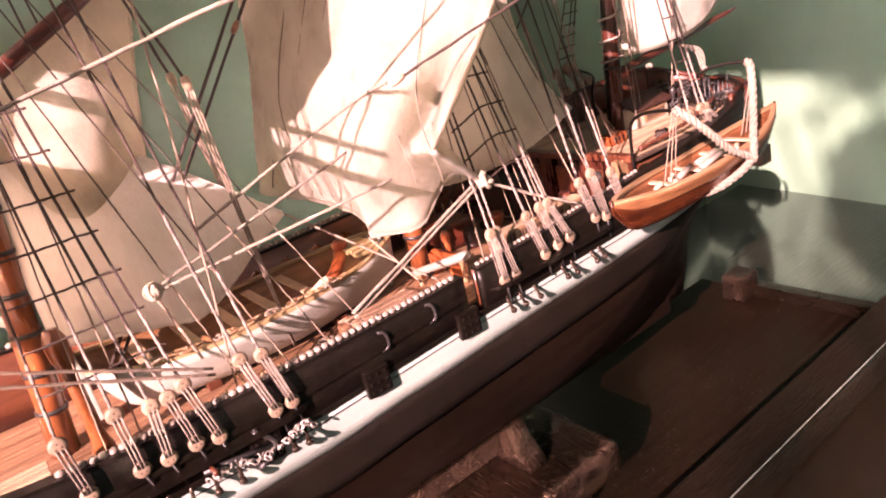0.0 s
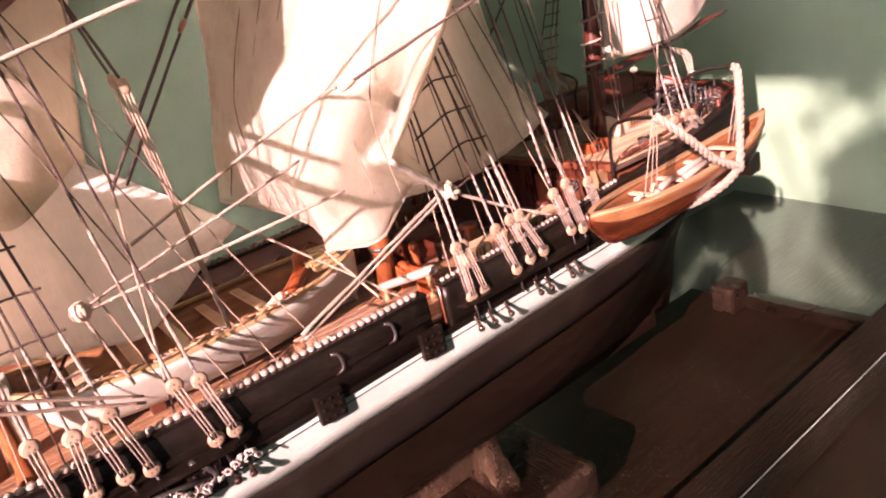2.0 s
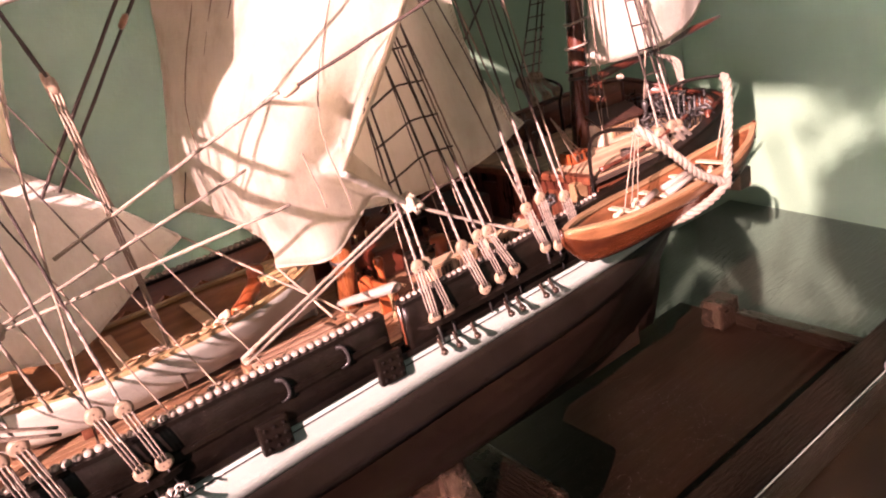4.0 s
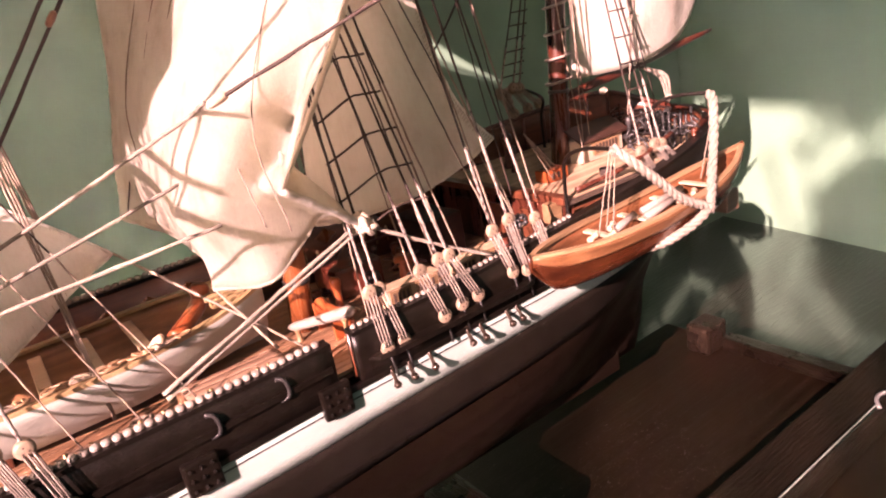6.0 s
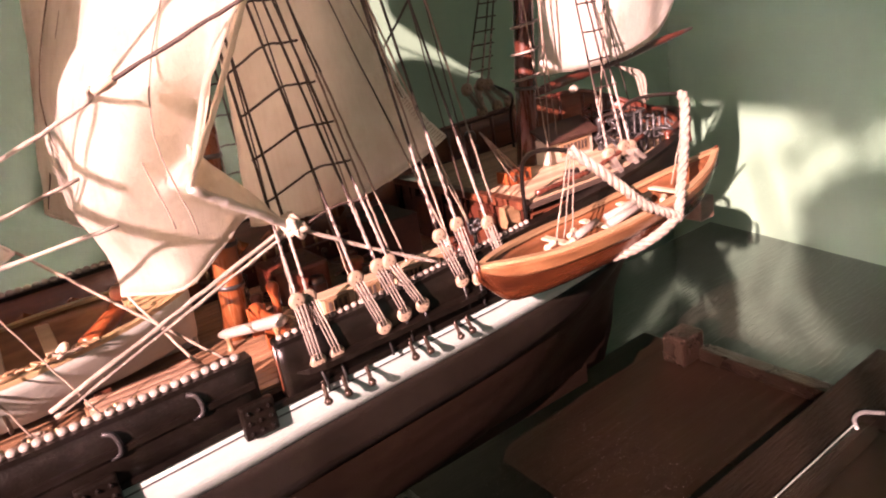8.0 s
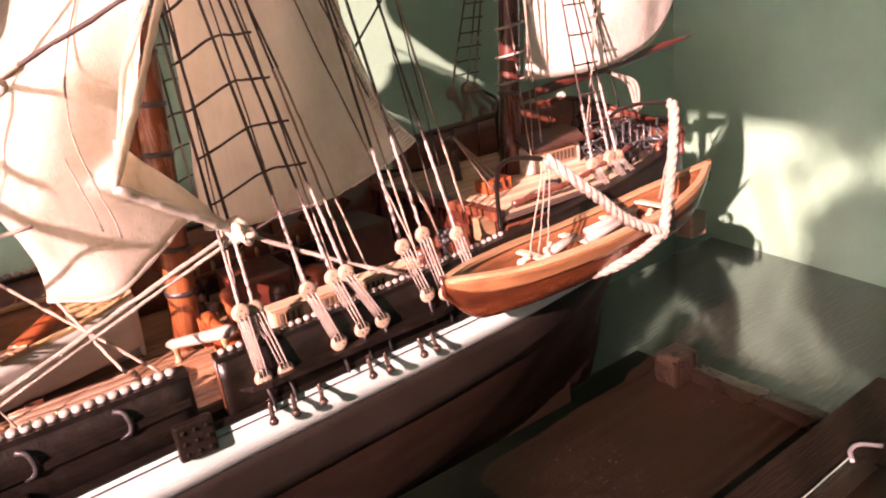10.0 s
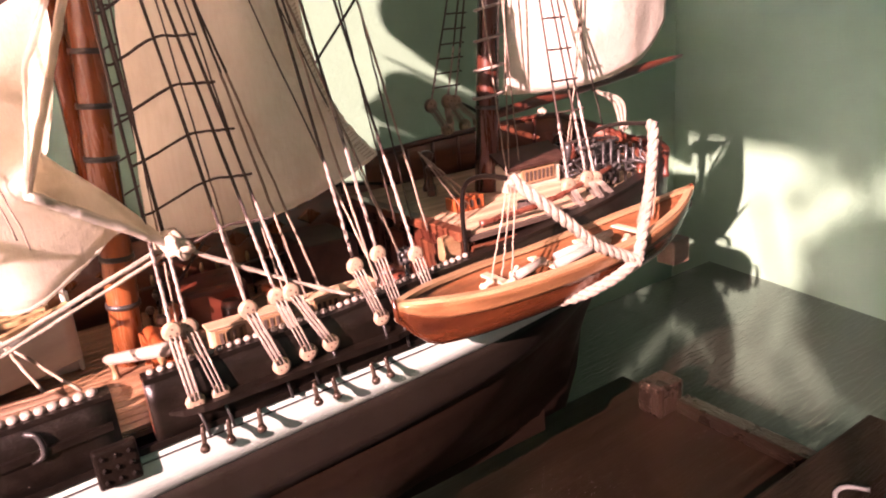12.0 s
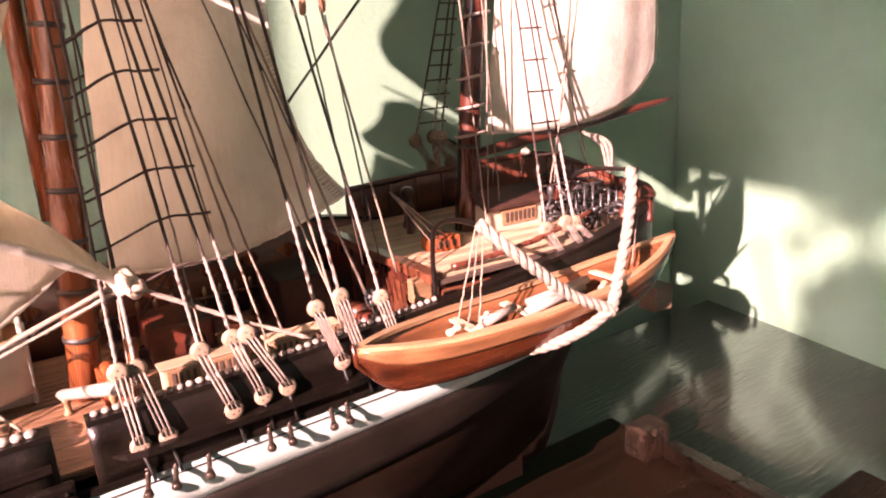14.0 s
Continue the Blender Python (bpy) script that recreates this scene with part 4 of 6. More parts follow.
# deadeyes, lanyards, shrouds
def deadeye_mesh():
    bm = bmesh.new()
    lathe(bm, [(0.0018, -0.00125), (0.0027, -0.0010), (0.00305, -0.0004), (0.0027, 0.0), (0.00305, 0.0004), (0.0027, 0.0010), (0.0018, 0.00125)], pose(0, 0, 0, 90, 0, 0), 18)
    return bm


DEADEYE = None


def deadeye(p, tilt=0.0, size=1.0):
    global DEADEYE
    m = SHIP @ pose(*p, 0, tilt, 0) @ Matrix.Diagonal((size, size, size, 1))
    if DEADEYE is None:
        DEADEYE = part("deadeye", deadeye_mesh(), M_DEADEYE, ship, "", True)
        DEADEYE.matrix_basis = m
        bm = bmesh.new()
        for a, b in ((-0.00095, -0.0006), (0.00095, -0.0006), (0.0, 0.00105)):
            tube(bm, [(a, -0.00132, b), (a, 0.00132, b)], 0.00033, 6)
        hole = part("lanyard_hole", bm, M_HOLE, DEADEYE)
        DEADEYE["hole"] = hole.name
        return DEADEYE
    ob = twin(DEADEYE, ship, m)
    twin(bpy.data.objects["lanyard_hole"], ob)
    return ob


def lashing(up, lo):
    up, lo = Vector(up), Vector(lo)
    d = (lo - up).normalized()
    for k, a in enumerate((-0.0014, 0.0, 0.0014)):
        for b in (-0.0016, 0.0016):
            s = Vector((a, b, 0))
            fit("lanyard", tube(bmesh.new(), sagged(up + s + d * 0.0012, lo + s * 0.9 - d * 0.0012, 0, 4), 0.00033, 5), M_LANYARD, "", True)


def shroud(a, b, seize=True, long=False):
    """A dark rope from its deadeye to the masthead, its end served with pale thread."""
    a, b = Vector(a), Vector(b)
    line("shroud", sagged(a, b, 0.0, 14), 0.00050, M_TAR, "", 6, 0.00012)
    d = (b - a).normalized()
    if seize:
        rnd = random.Random(int(a.x * 9000))
        n, reach = 26, rnd.uniform(0.034, 0.058) if long else rnd.uniform(0.024, 0.034)
        q = [a + d * (reach * i / n) + Vector((rnd.uniform(-1, 1), rnd.uniform(-1, 1), 0)) * 0.00010 for i in range(n + 1)]
        r = [0.00058 + (0.00009 if i % 3 == 0 else 0.0) + rnd.uniform(-0.00008, 0.00008) for i in range(n)] + [0.0004]
        fit("seizing", tube(bmesh.new(), q, r, 7), M_SERVE, "pale grey thread seizing", True)


def rigging(mast_x, masthead, ups, los, side, ratlines, wave=0.0, size=1.0):
    """One side's shrouds with their deadeyes; side: -1 near, 1 far."""
    lines = []
    for k, ((ux, uy, uz), (lx, ly, lz)) in enumerate(zip(ups, los)):
        yu, yl = CY + side * (CY - uy), CY + side * (CY - ly)
        lift = 0.0 if side < 0 else 0.030 if mast_x > 0.35 else 0.0145
        up, lo = Vector((ux, yu, uz + lift)), Vector((lx, yl, lz + lift + 0.0012))
        tilt = math.degrees(math.atan2(ux - lx, uz - lz)) * 1.0
        deadeye(up, tilt, size)
        deadeye(lo, tilt, size)
        lashing(up, lo)
        head = Vector(masthead) + Vector((0.001 * k - 0.002, side * 0.008, 0.002 * k))
        start = up + (head - up).normalized() * 0.0022
        shroud(start, head, True, not ratlines)
        lines.append((start, head))
        bm = bmesh.new()
        tube(bm, [lo + Vector((0, side * 0.0004, -0.0022)), lo + Vector((0.0015, -side * 0.0005, -0.0085)), lo + Vector((0.0022, -side * 0.0008, -0.013))], 0.0005, 6)
        fit("chain_plate", bm, M_IRON, "", True)
    rnd = random.Random(int(mast_x * 1000) + side)
    for z in ratlines:
        pts = []
        for i, (a, b) in enumerate(lines):
            t = (z - a.z) / (b.z - a.z)
            if 0.02 < t < 0.95:
                p = a.lerp(b, t)
                if wave and i < 2:
                    p.z -= wave * (1.0 if i == 0 else 0.9)
                pts.append(p)
        if len(pts) > 1:
            way = (pts[-1] - pts[-2]).normalized()
            pts = [pts[0]] + pts[1:] + [pts[-1] + way * 0.0022]
            line("ratline", curve_pts(pts, 22), 0.00045, M_TAR, "", 6, 0.00015)
    return lines


F_UP = [(0.048, 0.287, 0.200), (0.066, 0.287, 0.201), (0.077, 0.287, 0.198), (0.083, 0.287, 0.198), (0.089, 0.287, 0.200)]
F_LO = [(0.050, 0.287, 0.178), (0.067, 0.287, 0.177), (0.076, 0.287, 0.176), (0.086, 0.287, 0.176), (0.094, 0.287, 0.174)]
M_UP = [(0.2340, 0.287, 0.200), (0.2390, 0.289, 0.199), (0.2570, 0.287, 0.200), (0.2670, 0.288, 0.201), (0.2715, 0.287, 0.2015)]
M_LO = [(0.2360, 0.286, 0.175), (0.2440, 0.287, 0.1745), (0.2640, 0.286, 0.177), (0.2740, 0.287, 0.178), (0.2820, 0.286, 0.179)]
B_UP = [(0.295, 0.287, 0.204), (0.304, 0.287, 0.206), (0.319, 0.287, 0.202)]
B_LO = [(0.302, 0.286, 0.182), (0.310, 0.286, 0.180), (0.324, 0.286, 0.182)]
Z_UP = [(0.402, 0.295, 0.209), (0.413, 0.295, 0.210), (0.418, 0.295, 0.209)]
Z_LO = [(0.412, 0.294, 0.193), (0.424, 0.294, 0.194), (0.433, 0.295, 0.195)]
FB_UP = [(0.110, 0.287, 0.199), (0.118, 0.287, 0.197)]
FB_LO = [(0.116, 0.286, 0.173), (0.123, 0.286, 0.173)]
RATS = [0.2155 + 0.0142 * i for i in range(12)]
for side in (-1, 1):
    rigging(0.05, (0.064, CY, 0.405), F_UP, F_LO, side, RATS)
    rigging(0.23, (0.240, CY, 0.405), M_UP, M_LO, side, [z + 0.010 for z in RATS], 0.0065)
    rigging(0.40, (0.416, CY, 0.375), Z_UP, Z_LO, side, [0.2265 + (0.0128 if side < 0 else 0.0072) * i for i in range(10 if side < 0 else 18)], 0.0, 1.25)
    rigging(0.11, (0.075, CY, 0.60), FB_UP, FB_LO, side, ())
    rigging(0.31, (0.255, CY, 0.60), B_UP, B_LO, side, ())


def channel(x0, x1, side):
    z = band_hi((x0 + x1) / 2) + 0.0062
    bm = bmesh.new()
    n = 16
    def fn(u, v):
        x = lerp(x0, x1, u)
        return (x, CY + side * lerp(beam(x), 0.0625, v * min(1, 8 * u, 8 * (1 - u)) ** 0.5), lerp(band_hi(x), z, 0.75) + 0.0035)
    fit("channel", sheet(bm, fn, n, 3, 0.0022), M_BLACK, "black channel board under the deadeyes")


for side in (-1, 1):
    channel(0.040, 0.132, side)
    channel(0.226, 0.318, side)


def square_port(x, side):
    """A black panelled square port on the hull's side."""
    z = band_hi(x) + 0.0005
    p = new("gun_port")
    p.parent = ship
    p.location = SHIP @ Vector((x, CY + side * (beam(x) + 0.0012), z))
    p.scale = (1, side, 1)
    tagged(p, "black studded square port lid")
    part("lid", boxed(-0.0061, 0.0061, -0.0002, 0.0030, -0.0066, 0.0064, 0.0010), M_BLACK, p)
    bm = bmesh.new()
    for i in range(3):
        for j in range(3):
            bmesh.ops.create_icosphere(bm, subdivisions=1, radius=0.0009, matrix=Matrix.Translation((-0.0037 + 0.0037 * i, 0.0031, -0.0041 + 0.0039 * j)))
    part("stud", bm, M_BLACK, p)


for side in (-1, 1):
    for x in (0.1085, 0.1600, 0.2115):
        square_port(x, side)


def pin_mesh():
    bm = bmesh.new()
    lathe(bm, [(0.0009, 0.0), (0.0009, 0.0006), (0.0005, 0.0012), (0.00045, 0.0038), (0.0008, 0.0046), (0.0010, 0.0051), (0.0007, 0.0056)], Matrix(), 10)
    return bm


def studs():
    src = None
    spots = [(0.2360, 0.0), (0.2440, 0.0006), (0.2540, 0.0012), (0.2740, 0.0), (0.2810, 0.0006), (0.2960, 0.001), (0.3020, 0.001), (0.070, 0.0), (0.078, 0.0006), (0.087, 0.0), (0.096, 0.0008), (0.118, 0.0), (0.124, 0.0006)]
    for side in (-1, 1):
        for x, dz in spots:
            m = SHIP @ look((x + 0.001, CY + side * (beam(x) + 0.0002), band_hi(x) + 0.0012 - dz), (x - 0.0005, CY + side * (beam(x) + 0.0060), band_hi(x) - 0.0030 - dz)) @ pose(0, 0, 0, 180, 0, 0) @ Matrix.Diagonal((1.7, 1.7, 1.75, 1))
            if src is None:
                src = part("belaying_stud", pin_mesh(), M_STUD, ship, "small dark bronze stud", True)
                src.matrix_basis = m
            else:
                twin(src, ship, m)


studs()


def eyes():
    for side in (-1, 1):
        for x in (0.1675, 0.1930):
            y = CY + side * (beam(x) + 0.0016)
            z = band_hi(x) + 0.0150
            pts = [(x - 0.0010, y, z - 0.0046), (x + 0.0016, y + side * 0.0014, z - 0.0034), (x + 0.0022, y + side * 0.0016, z), (x + 0.0012, y + side * 0.0012, z + 0.0034), (x - 0.0012, y, z + 0.0042)]
            fit("hook", tube(bmesh.new(), curve_pts(pts, 14), 0.0008, 8), M_IRON, "black iron hook", True)


eyes()


# boats
def build_boat(name, label, x0, x1, yc, half_b, zg, depth, outer, inner, gun, thwarts, sternish=1.0, blunt=0.0, strake=None, square=0.0, full=0.0):
    boat = new(name)
    boat.parent = ship
    boat.location = SHIP @ Vector(((x0 + x1) / 2, yc, 0))
    tagged(boat, label)
    L = x1 - x0
    def half_w(u):
        if u < 0.5:
            e = 1 - (1 - 2 * u) ** 3.0 * (1 - square)
        else:
            e = 1 - (2 * u - 1) ** 2.6 * (1 - blunt)
        return half_b * max(0.03, e) ** 0.85
    def rail_z(u):
        return zg(u)
    def deep(u):
        return (1 - max(0.0, 1 - u / 0.12) ** 2.2 * 0.75) * (1 - max(0.0, (u - 0.80) / 0.20) ** 2.0 * 0.62 * (1 - full))
    def shell(off, lift):
        def fn(a, b):
            u = a
            s = 2 * b - 1
            w = max(0.0004, half_w(u) - off)
            d = depth * deep(u) - lift
            y = w * math.copysign(abs(s) ** 0.75, s)
            z = rail_z(u) - d * (1 - abs(s) ** 2.6)
            over = 0.10 * depth * (1 - abs(s))
            return (lerp(-L / 2 + over, L / 2 - over * sternish, u), y, z)
        return fn
    part("boat_hull", sheet(bmesh.new(), shell(0.0, 0.0), 40, 24, 0.0009), outer, boat, "", True)
    if strake:
        outside = shell(-0.0005, 0.0)
        for side in (0, 1):
            part("upper_strake", sheet(bmesh.new(), lambda a, b: outside(a, lerp(0.925, 1.0, b) if side else lerp(0.0, 0.075, b)), 40, 4, 0.0006), strake, boat, "lighter upper strake", True)
    part("boat_lining", sheet(bmesh.new(), shell(0.0009, 0.0010), 40, 24, 0.0006), inner, boat, "", True)
    for side in (-1, 1):
        pts = [(lerp(-L / 2, L / 2, i / 40), side * (half_w(i / 40) - 0.0004), rail_z(i / 40) + 0.0004) for i in range(41)]
        bm = bmesh.new()
        rows = []
        for x, y, z in pts:
            rows.append([bm.verts.new((x, y + side * a, z + c)) for a, c in ((-0.0021, -0.0006), (0.0009, -0.0006), (0.0009, 0.0009), (-0.0021, 0.0009))])
        for p, q in zip(rows, rows[1:]):
            for i in range(4):
                j = (i + 1) % 4
                bm.faces.new((p[i], p[j], q[j], q[i]))
        bm.faces.new(rows[0])
        bm.faces.new(rows[-1][::-1])
        part("gunwale", bm, gun, boat)
    keel = [(lerp(-L / 2, L / 2, i / 30) * (0.98 if 0 < i < 30 else 1.0), 0, rail_z(i / 30) - depth * deep(i / 30) - 0.0006) for i in range(31)]
    keel = [(-L / 2 - 0.0006, 0, rail_z(0) + 0.0022)] + keel + [(L / 2 + 0.0006, 0, rail_z(1) + 0.0022)]
    part("keel_strip", tube(bmesh.new(), keel, 0.0009, 6), outer, boat, "", True)
    for u, wide in thwarts:
        x = lerp(-L / 2, L / 2, u)
        w = half_w(u) - 0.0012
        part("thwart", boxed(x - wide / 2, x + wide / 2, -w, w, rail_z(u) - 0.0040, rail_z(u) - 0.0028, 0.0003, 1), M_PALE if outer != M_BOATWHITE else M_DECK, boat)
    return boat


def hung_rail(u):
    return table_of(u, [(0, 0.1915), (0.2, 0.1900), (0.45, 0.1900), (0.7, 0.1920), (0.88, 0.1960), (1, 0.2005)])


def build_hung_boat():
    b = build_boat("whaleboat", "varnished orange wooden rowing boat slung from the davits", 0.3015, 0.4550, 0.2735, 0.0150, hung_rail, 0.0180, M_BOAT, M_INNER, M_GUN, [(0.30, 0.004), (0.46, 0.004), (0.62, 0.004), (0.76, 0.004)], strake=M_STRAKE)
    for k, (x0, y0, x1, y1) in enumerate(((-0.010, -0.006, 0.022, -0.002), (-0.004, 0.001, 0.030, 0.004), (-0.028, -0.004, -0.012, -0.001))):
        part("oar", tube(bmesh.new(), [(x0, y0, 0.1895), (x1, y1, 0.1905)], 0.0017, 8), M_BEAD, b, "white wooden oar loom", True)
    for k, (x, y) in enumerate(((-0.040, 0.002), (-0.034, -0.004), (-0.024, 0.004), (0.034, 0.0))):
        bm = lathe(bmesh.new(), [(0.0012, 0), (0.0016, 0.001), (0.0010, 0.003), (0.0017, 0.0048), (0.0012, 0.0058)], pose(x, y, 0.1862, 20 * k, 70, 30 * k), 10)
        part("keg", bm, M_PALE, b, "small pale wooden keg", True)
    return b


build_hung_boat()


def deck_rail(u):
    return table_of(u, [(0, 0.2005), (0.12, 0.1960), (0.35, 0.1935), (0.60, 0.1940), (0.85, 0.1965), (1, 0.1990)])


def build_longboat():
    b = build_boat("longboat", "white painted longboat with wooden thwarts on the deck", 0.0640, 0.2120, 0.3515, 0.0300, deck_rail, 0.0225, M_BOATWHITE, M_LONGINNER, M_LONGGUN, [(0.16, 0.006), (0.30, 0.005), (0.43, 0.005), (0.55, 0.005), (0.67, 0.005)], 0.05, 0.30, None, 0.40, 1.0)
    part("bow_board", boxed(-0.0752, -0.0730, -0.0150, 0.0150, 0.1800, 0.2020, 0.0005), M_BOATWHITE, b)
    for k in range(6):
        y0 = -0.0150 + 0.0050 * k
        part("stern_plank", boxed(0.0520 + 0.0012 * (k % 2), 0.0690 - 0.0009 * abs(k - 2.5), y0, y0 + 0.0044, 0.1978, 0.1996 + 0.0004 * (k % 3), 0.0005), M_LONGGUN, b, "yellow stern seat plank")
    bench = curve_pts([(0.0350, -0.0150, 0.1925), (0.0410, -0.0110, 0.1945), (0.0490, -0.0020, 0.1965), (0.0530, 0.0050, 0.1985)], 16)
    part("stern_bench", tube(bmesh.new(), bench, 0.0034, 10), M_RED, b, "orange curved bench", True)
    part("bucket", lathe(bmesh.new(), [(0.0030, 0), (0.0038, 0.002), (0.0040, 0.0045), (0.0032, 0.0060), (0.0022, 0.0064)], pose(0.0520, 0.0020, 0.1985, 0, 14, 0), 14), M_RED, b, "orange wooden bucket", True)
    part("sternpost", boxed(0.0728, 0.0748, -0.0012, 0.0058, 0.1707, 0.2040, 0.0014, 3), M_BOATWHITE, b, "white sternpost with a rounded head")
    part("deadwood", boxed(0.0480, 0.0730, 0.0006, 0.0038, 0.1708, 0.1820, 0.0004), M_BOATWHITE, b)
    rnd = random.Random(17)
    for k in range(11):
        x = lerp(-0.050, 0.036, k / 10) + rnd.uniform(-0.003, 0.003)
        y, z = -0.0285 + rnd.uniform(-0.0006, 0.0018), deck_rail((x + 0.074) / 0.148) + 0.0012
        coil = [(x + rnd.uniform(-0.003, 0.003) + 0.003 * math.cos(i * 0.9), y + 0.0016 * math.sin(i * 0.9) + rnd.uniform(-0.0004, 0.0004), z + 0.0010 + rnd.uniform(0, 0.0012)) for i in range(14)]
        part("rope_coil", tube(bmesh.new(), curve_pts(coil, 46), 0.00048, 5), M_GUN if k % 3 else M_LINE, b, "loose coil of cream line", True)
    for x in (-0.03, 0.035):
        part("chock", boxed(x - 0.003, x + 0.003, -0.017, 0.017, 0.1705, 0.1750, 0.0006), M_BULWARK, b)
    bm = tube(bmesh.new(), [(0.0285, -0.0285, 0.2000), (0.0278, -0.0245, 0.1975), (0.0265, -0.0160, 0.1925), (0.0255, -0.0110, 0.1900)], [0.0014, 0.0020, 0.0018, 0.0020], 10)
    part("roller", bm, M_PALE, b, "pale turned wooden roller", True)


build_longboat()


def davit(foot, height, reach, x_lean, label):
    x, y, z = foot
    pts = [(x, y, z), (x - 0.0005, y - 0.0005, z + height * 0.6), (x, y - 0.003, z + height * 0.88), (x + x_lean * 0.4, y - reach * 0.45, z + height), (x + x_lean, y - reach, z + height * 1.02)]
    fit("davit", tube(bmesh.new(), curve_pts(pts, 26), 0.00095, 10), M_BLACK, label, True)


davit((0.345, 0.2930, 0.190), 0.036, 0.029, 0.002, "curved black iron davit")
davit((0.424, 0.3050, 0.196), 0.036, 0.032, 0.008, "curved black iron davit")
davit((0.345, 2 * CY - 0.2930, 0.190), 0.048, -0.024, 0.002, "curved black iron davit")
davit((0.424, 2 * CY - 0.3050, 0.196), 0.040, -0.024, 0.004, "curved black iron davit")


def sling(pts):
    twisted("sling_rope", [SHIP @ Vector(p) for p in pts], 0.0022, 0.0125, M_ROPE, ship, "thick twisted cream rope round the boat")


sling([(0.3455, 0.2640, 0.2275), (0.3535, 0.2585, 0.2185), (0.3660, 0.2570, 0.2075), (0.3790, 0.2565, 0.1965), (0.3975, 0.2562, 0.1868), (0.4010, 0.2560, 0.1845)])
sling([(0.4255, 0.2715, 0.2335), (0.4226, 0.2676, 0.2307), (0.4165, 0.2640, 0.2130), (0.4070, 0.2595, 0.1965), (0.3990, 0.2562, 0.1862), (0.3860, 0.2580, 0.1800), (0.3720, 0.2640, 0.1755), (0.3600, 0.2740, 0.1745)])
for far in ((0.347, 0.345), (0.430, 0.428)):
    sling([(far[0], 2 * CY - 0.2690, 0.2370), (far[1], 2 * CY - 0.2740, 0.2200), (far[1] - 0.012, 2 * CY - 0.2850, 0.2080)])


# deck fittings
def deckhouse():
    h = new("deckhouse")
    h.parent = ship
    h.location = SHIP @ Vector((0.4150, 0.3400, 0.2010))
    tagged(h, "pale wooden deckhouse with a dark pitched roof")
    part("house_wall", boxed(-0.0165, 0.0165, -0.0085, 0.0120, 0.0, 0.0125, 0.0004), M_CREAM, h)
    bm = bmesh.new()
    rows = [[bm.verts.new((x, y, z)) for y, z in ((-0.0108, 0.0122), (0.0018, 0.0190), (0.0142, 0.0122))] for x in (-0.0190, 0.0190)]
    low = [[bm.verts.new((x, y, z - 0.0012)) for y, z in ((-0.0108, 0.0122), (0.0018, 0.0190), (0.0142, 0.0122))] for x in (-0.0190, 0.0190)]
    for r in (rows, low):
        for i in range(2):
            bm.faces.new((r[0][i], r[0][i + 1], r[1][i + 1], r[1][i]))
    for i in range(2):
        for k in range(2):
            bm.faces.new((rows[k][i], rows[k][i + 1], low[k][i + 1], low[k][i]))
    for i in (0, 2):
        bm.faces.new((rows[0][i], rows[1][i], low[1][i], low[0][i]))
    part("roof", bm, M_ROOF, h)
    part("eave", boxed(-0.0186, 0.0186, -0.0106, -0.0098, 0.0106, 0.0122, 0.0002), M_BULWARK, h)
    w = part("window_grille", boxed(-0.0085, 0.0120, -0.0096, -0.0084, 0.0030, 0.0098, 0.0002), M_GUN, h, "barred window")
    for i in range(7):
        part("bar", boxed(-0.0066 + 0.0026 * i, -0.0054 + 0.0026 * i, -0.0101, -0.0095, 0.0042, 0.0086), M_HOLE, w)


deckhouse()


def grating(x, y, z, lx, ly, lz, name, label, mat=None, bars=6):
    g = new(name)
    g.parent = ship
    g.location = SHIP @ Vector((x, y, z))
    tagged(g, label)
    part("coaming", boxed(-lx / 2, lx / 2, -ly / 2, ly / 2, 0, lz, 0.0005), mat or M_DECK, g)
    step = lx * 0.8 / bars
    for i in range(bars):
        a = -lx * 0.4 + step * (i + 0.28)
        part("slot", boxed(a, a + step * 0.45, -ly / 2 - 0.0004, -ly / 2 + 0.0004, lz * 0.28, lz * 0.78), M_HOLE, g)
    for i in range(bars if mat else 0):
        a = -lx * 0.4 + step * (i + 0.28)
        part("slat", boxed(a, a + step * 0.45, -ly * 0.36, ly * 0.36, lz - 0.0001, lz + 0.0006), M_BULWARK, g)
    return g




def skylight(x0, x1):
    g = new("skylight")
    g.parent = ship
    g.location = SHIP @ Vector(((x0 + x1) / 2, 0.3065, 0.1705))
    tagged(g, "pale wooden skylight with two barred windows")
    h = (x1 - x0) / 2
    part("coaming", boxed(-h, h, -0.0075, -0.0020, 0.0, 0.0212, 0.0005), M_DECK, g)
    part("lid", boxed(-h - 0.0008, h + 0.0008, -0.0081, -0.0014, 0.0212, 0.0220, 0.0003), M_DECK, g)
    for c in (-h * 0.5, h * 0.5):
        w = part("window_panel", boxed(c - h * 0.40, c + h * 0.40, -0.0079, -0.0074, 0.0140, 0.0206, 0.0001, 1), M_GUN, g)
        for k in range(4):
            a = c - h * 0.30 + h * 0.17 * k
            part("slot", boxed(a, a + h * 0.09, -0.0082, -0.0078, 0.0150, 0.0196), M_HOLE, w)


skylight(0.2470, 0.2725)
skylight(0.2815, 0.3070)
grating(0.3700, 0.3270, 0.2010, 0.014, 0.010, 0.0060, "companion_hatch", "small red wooden hatch on the stern deck", M_RED, 3)


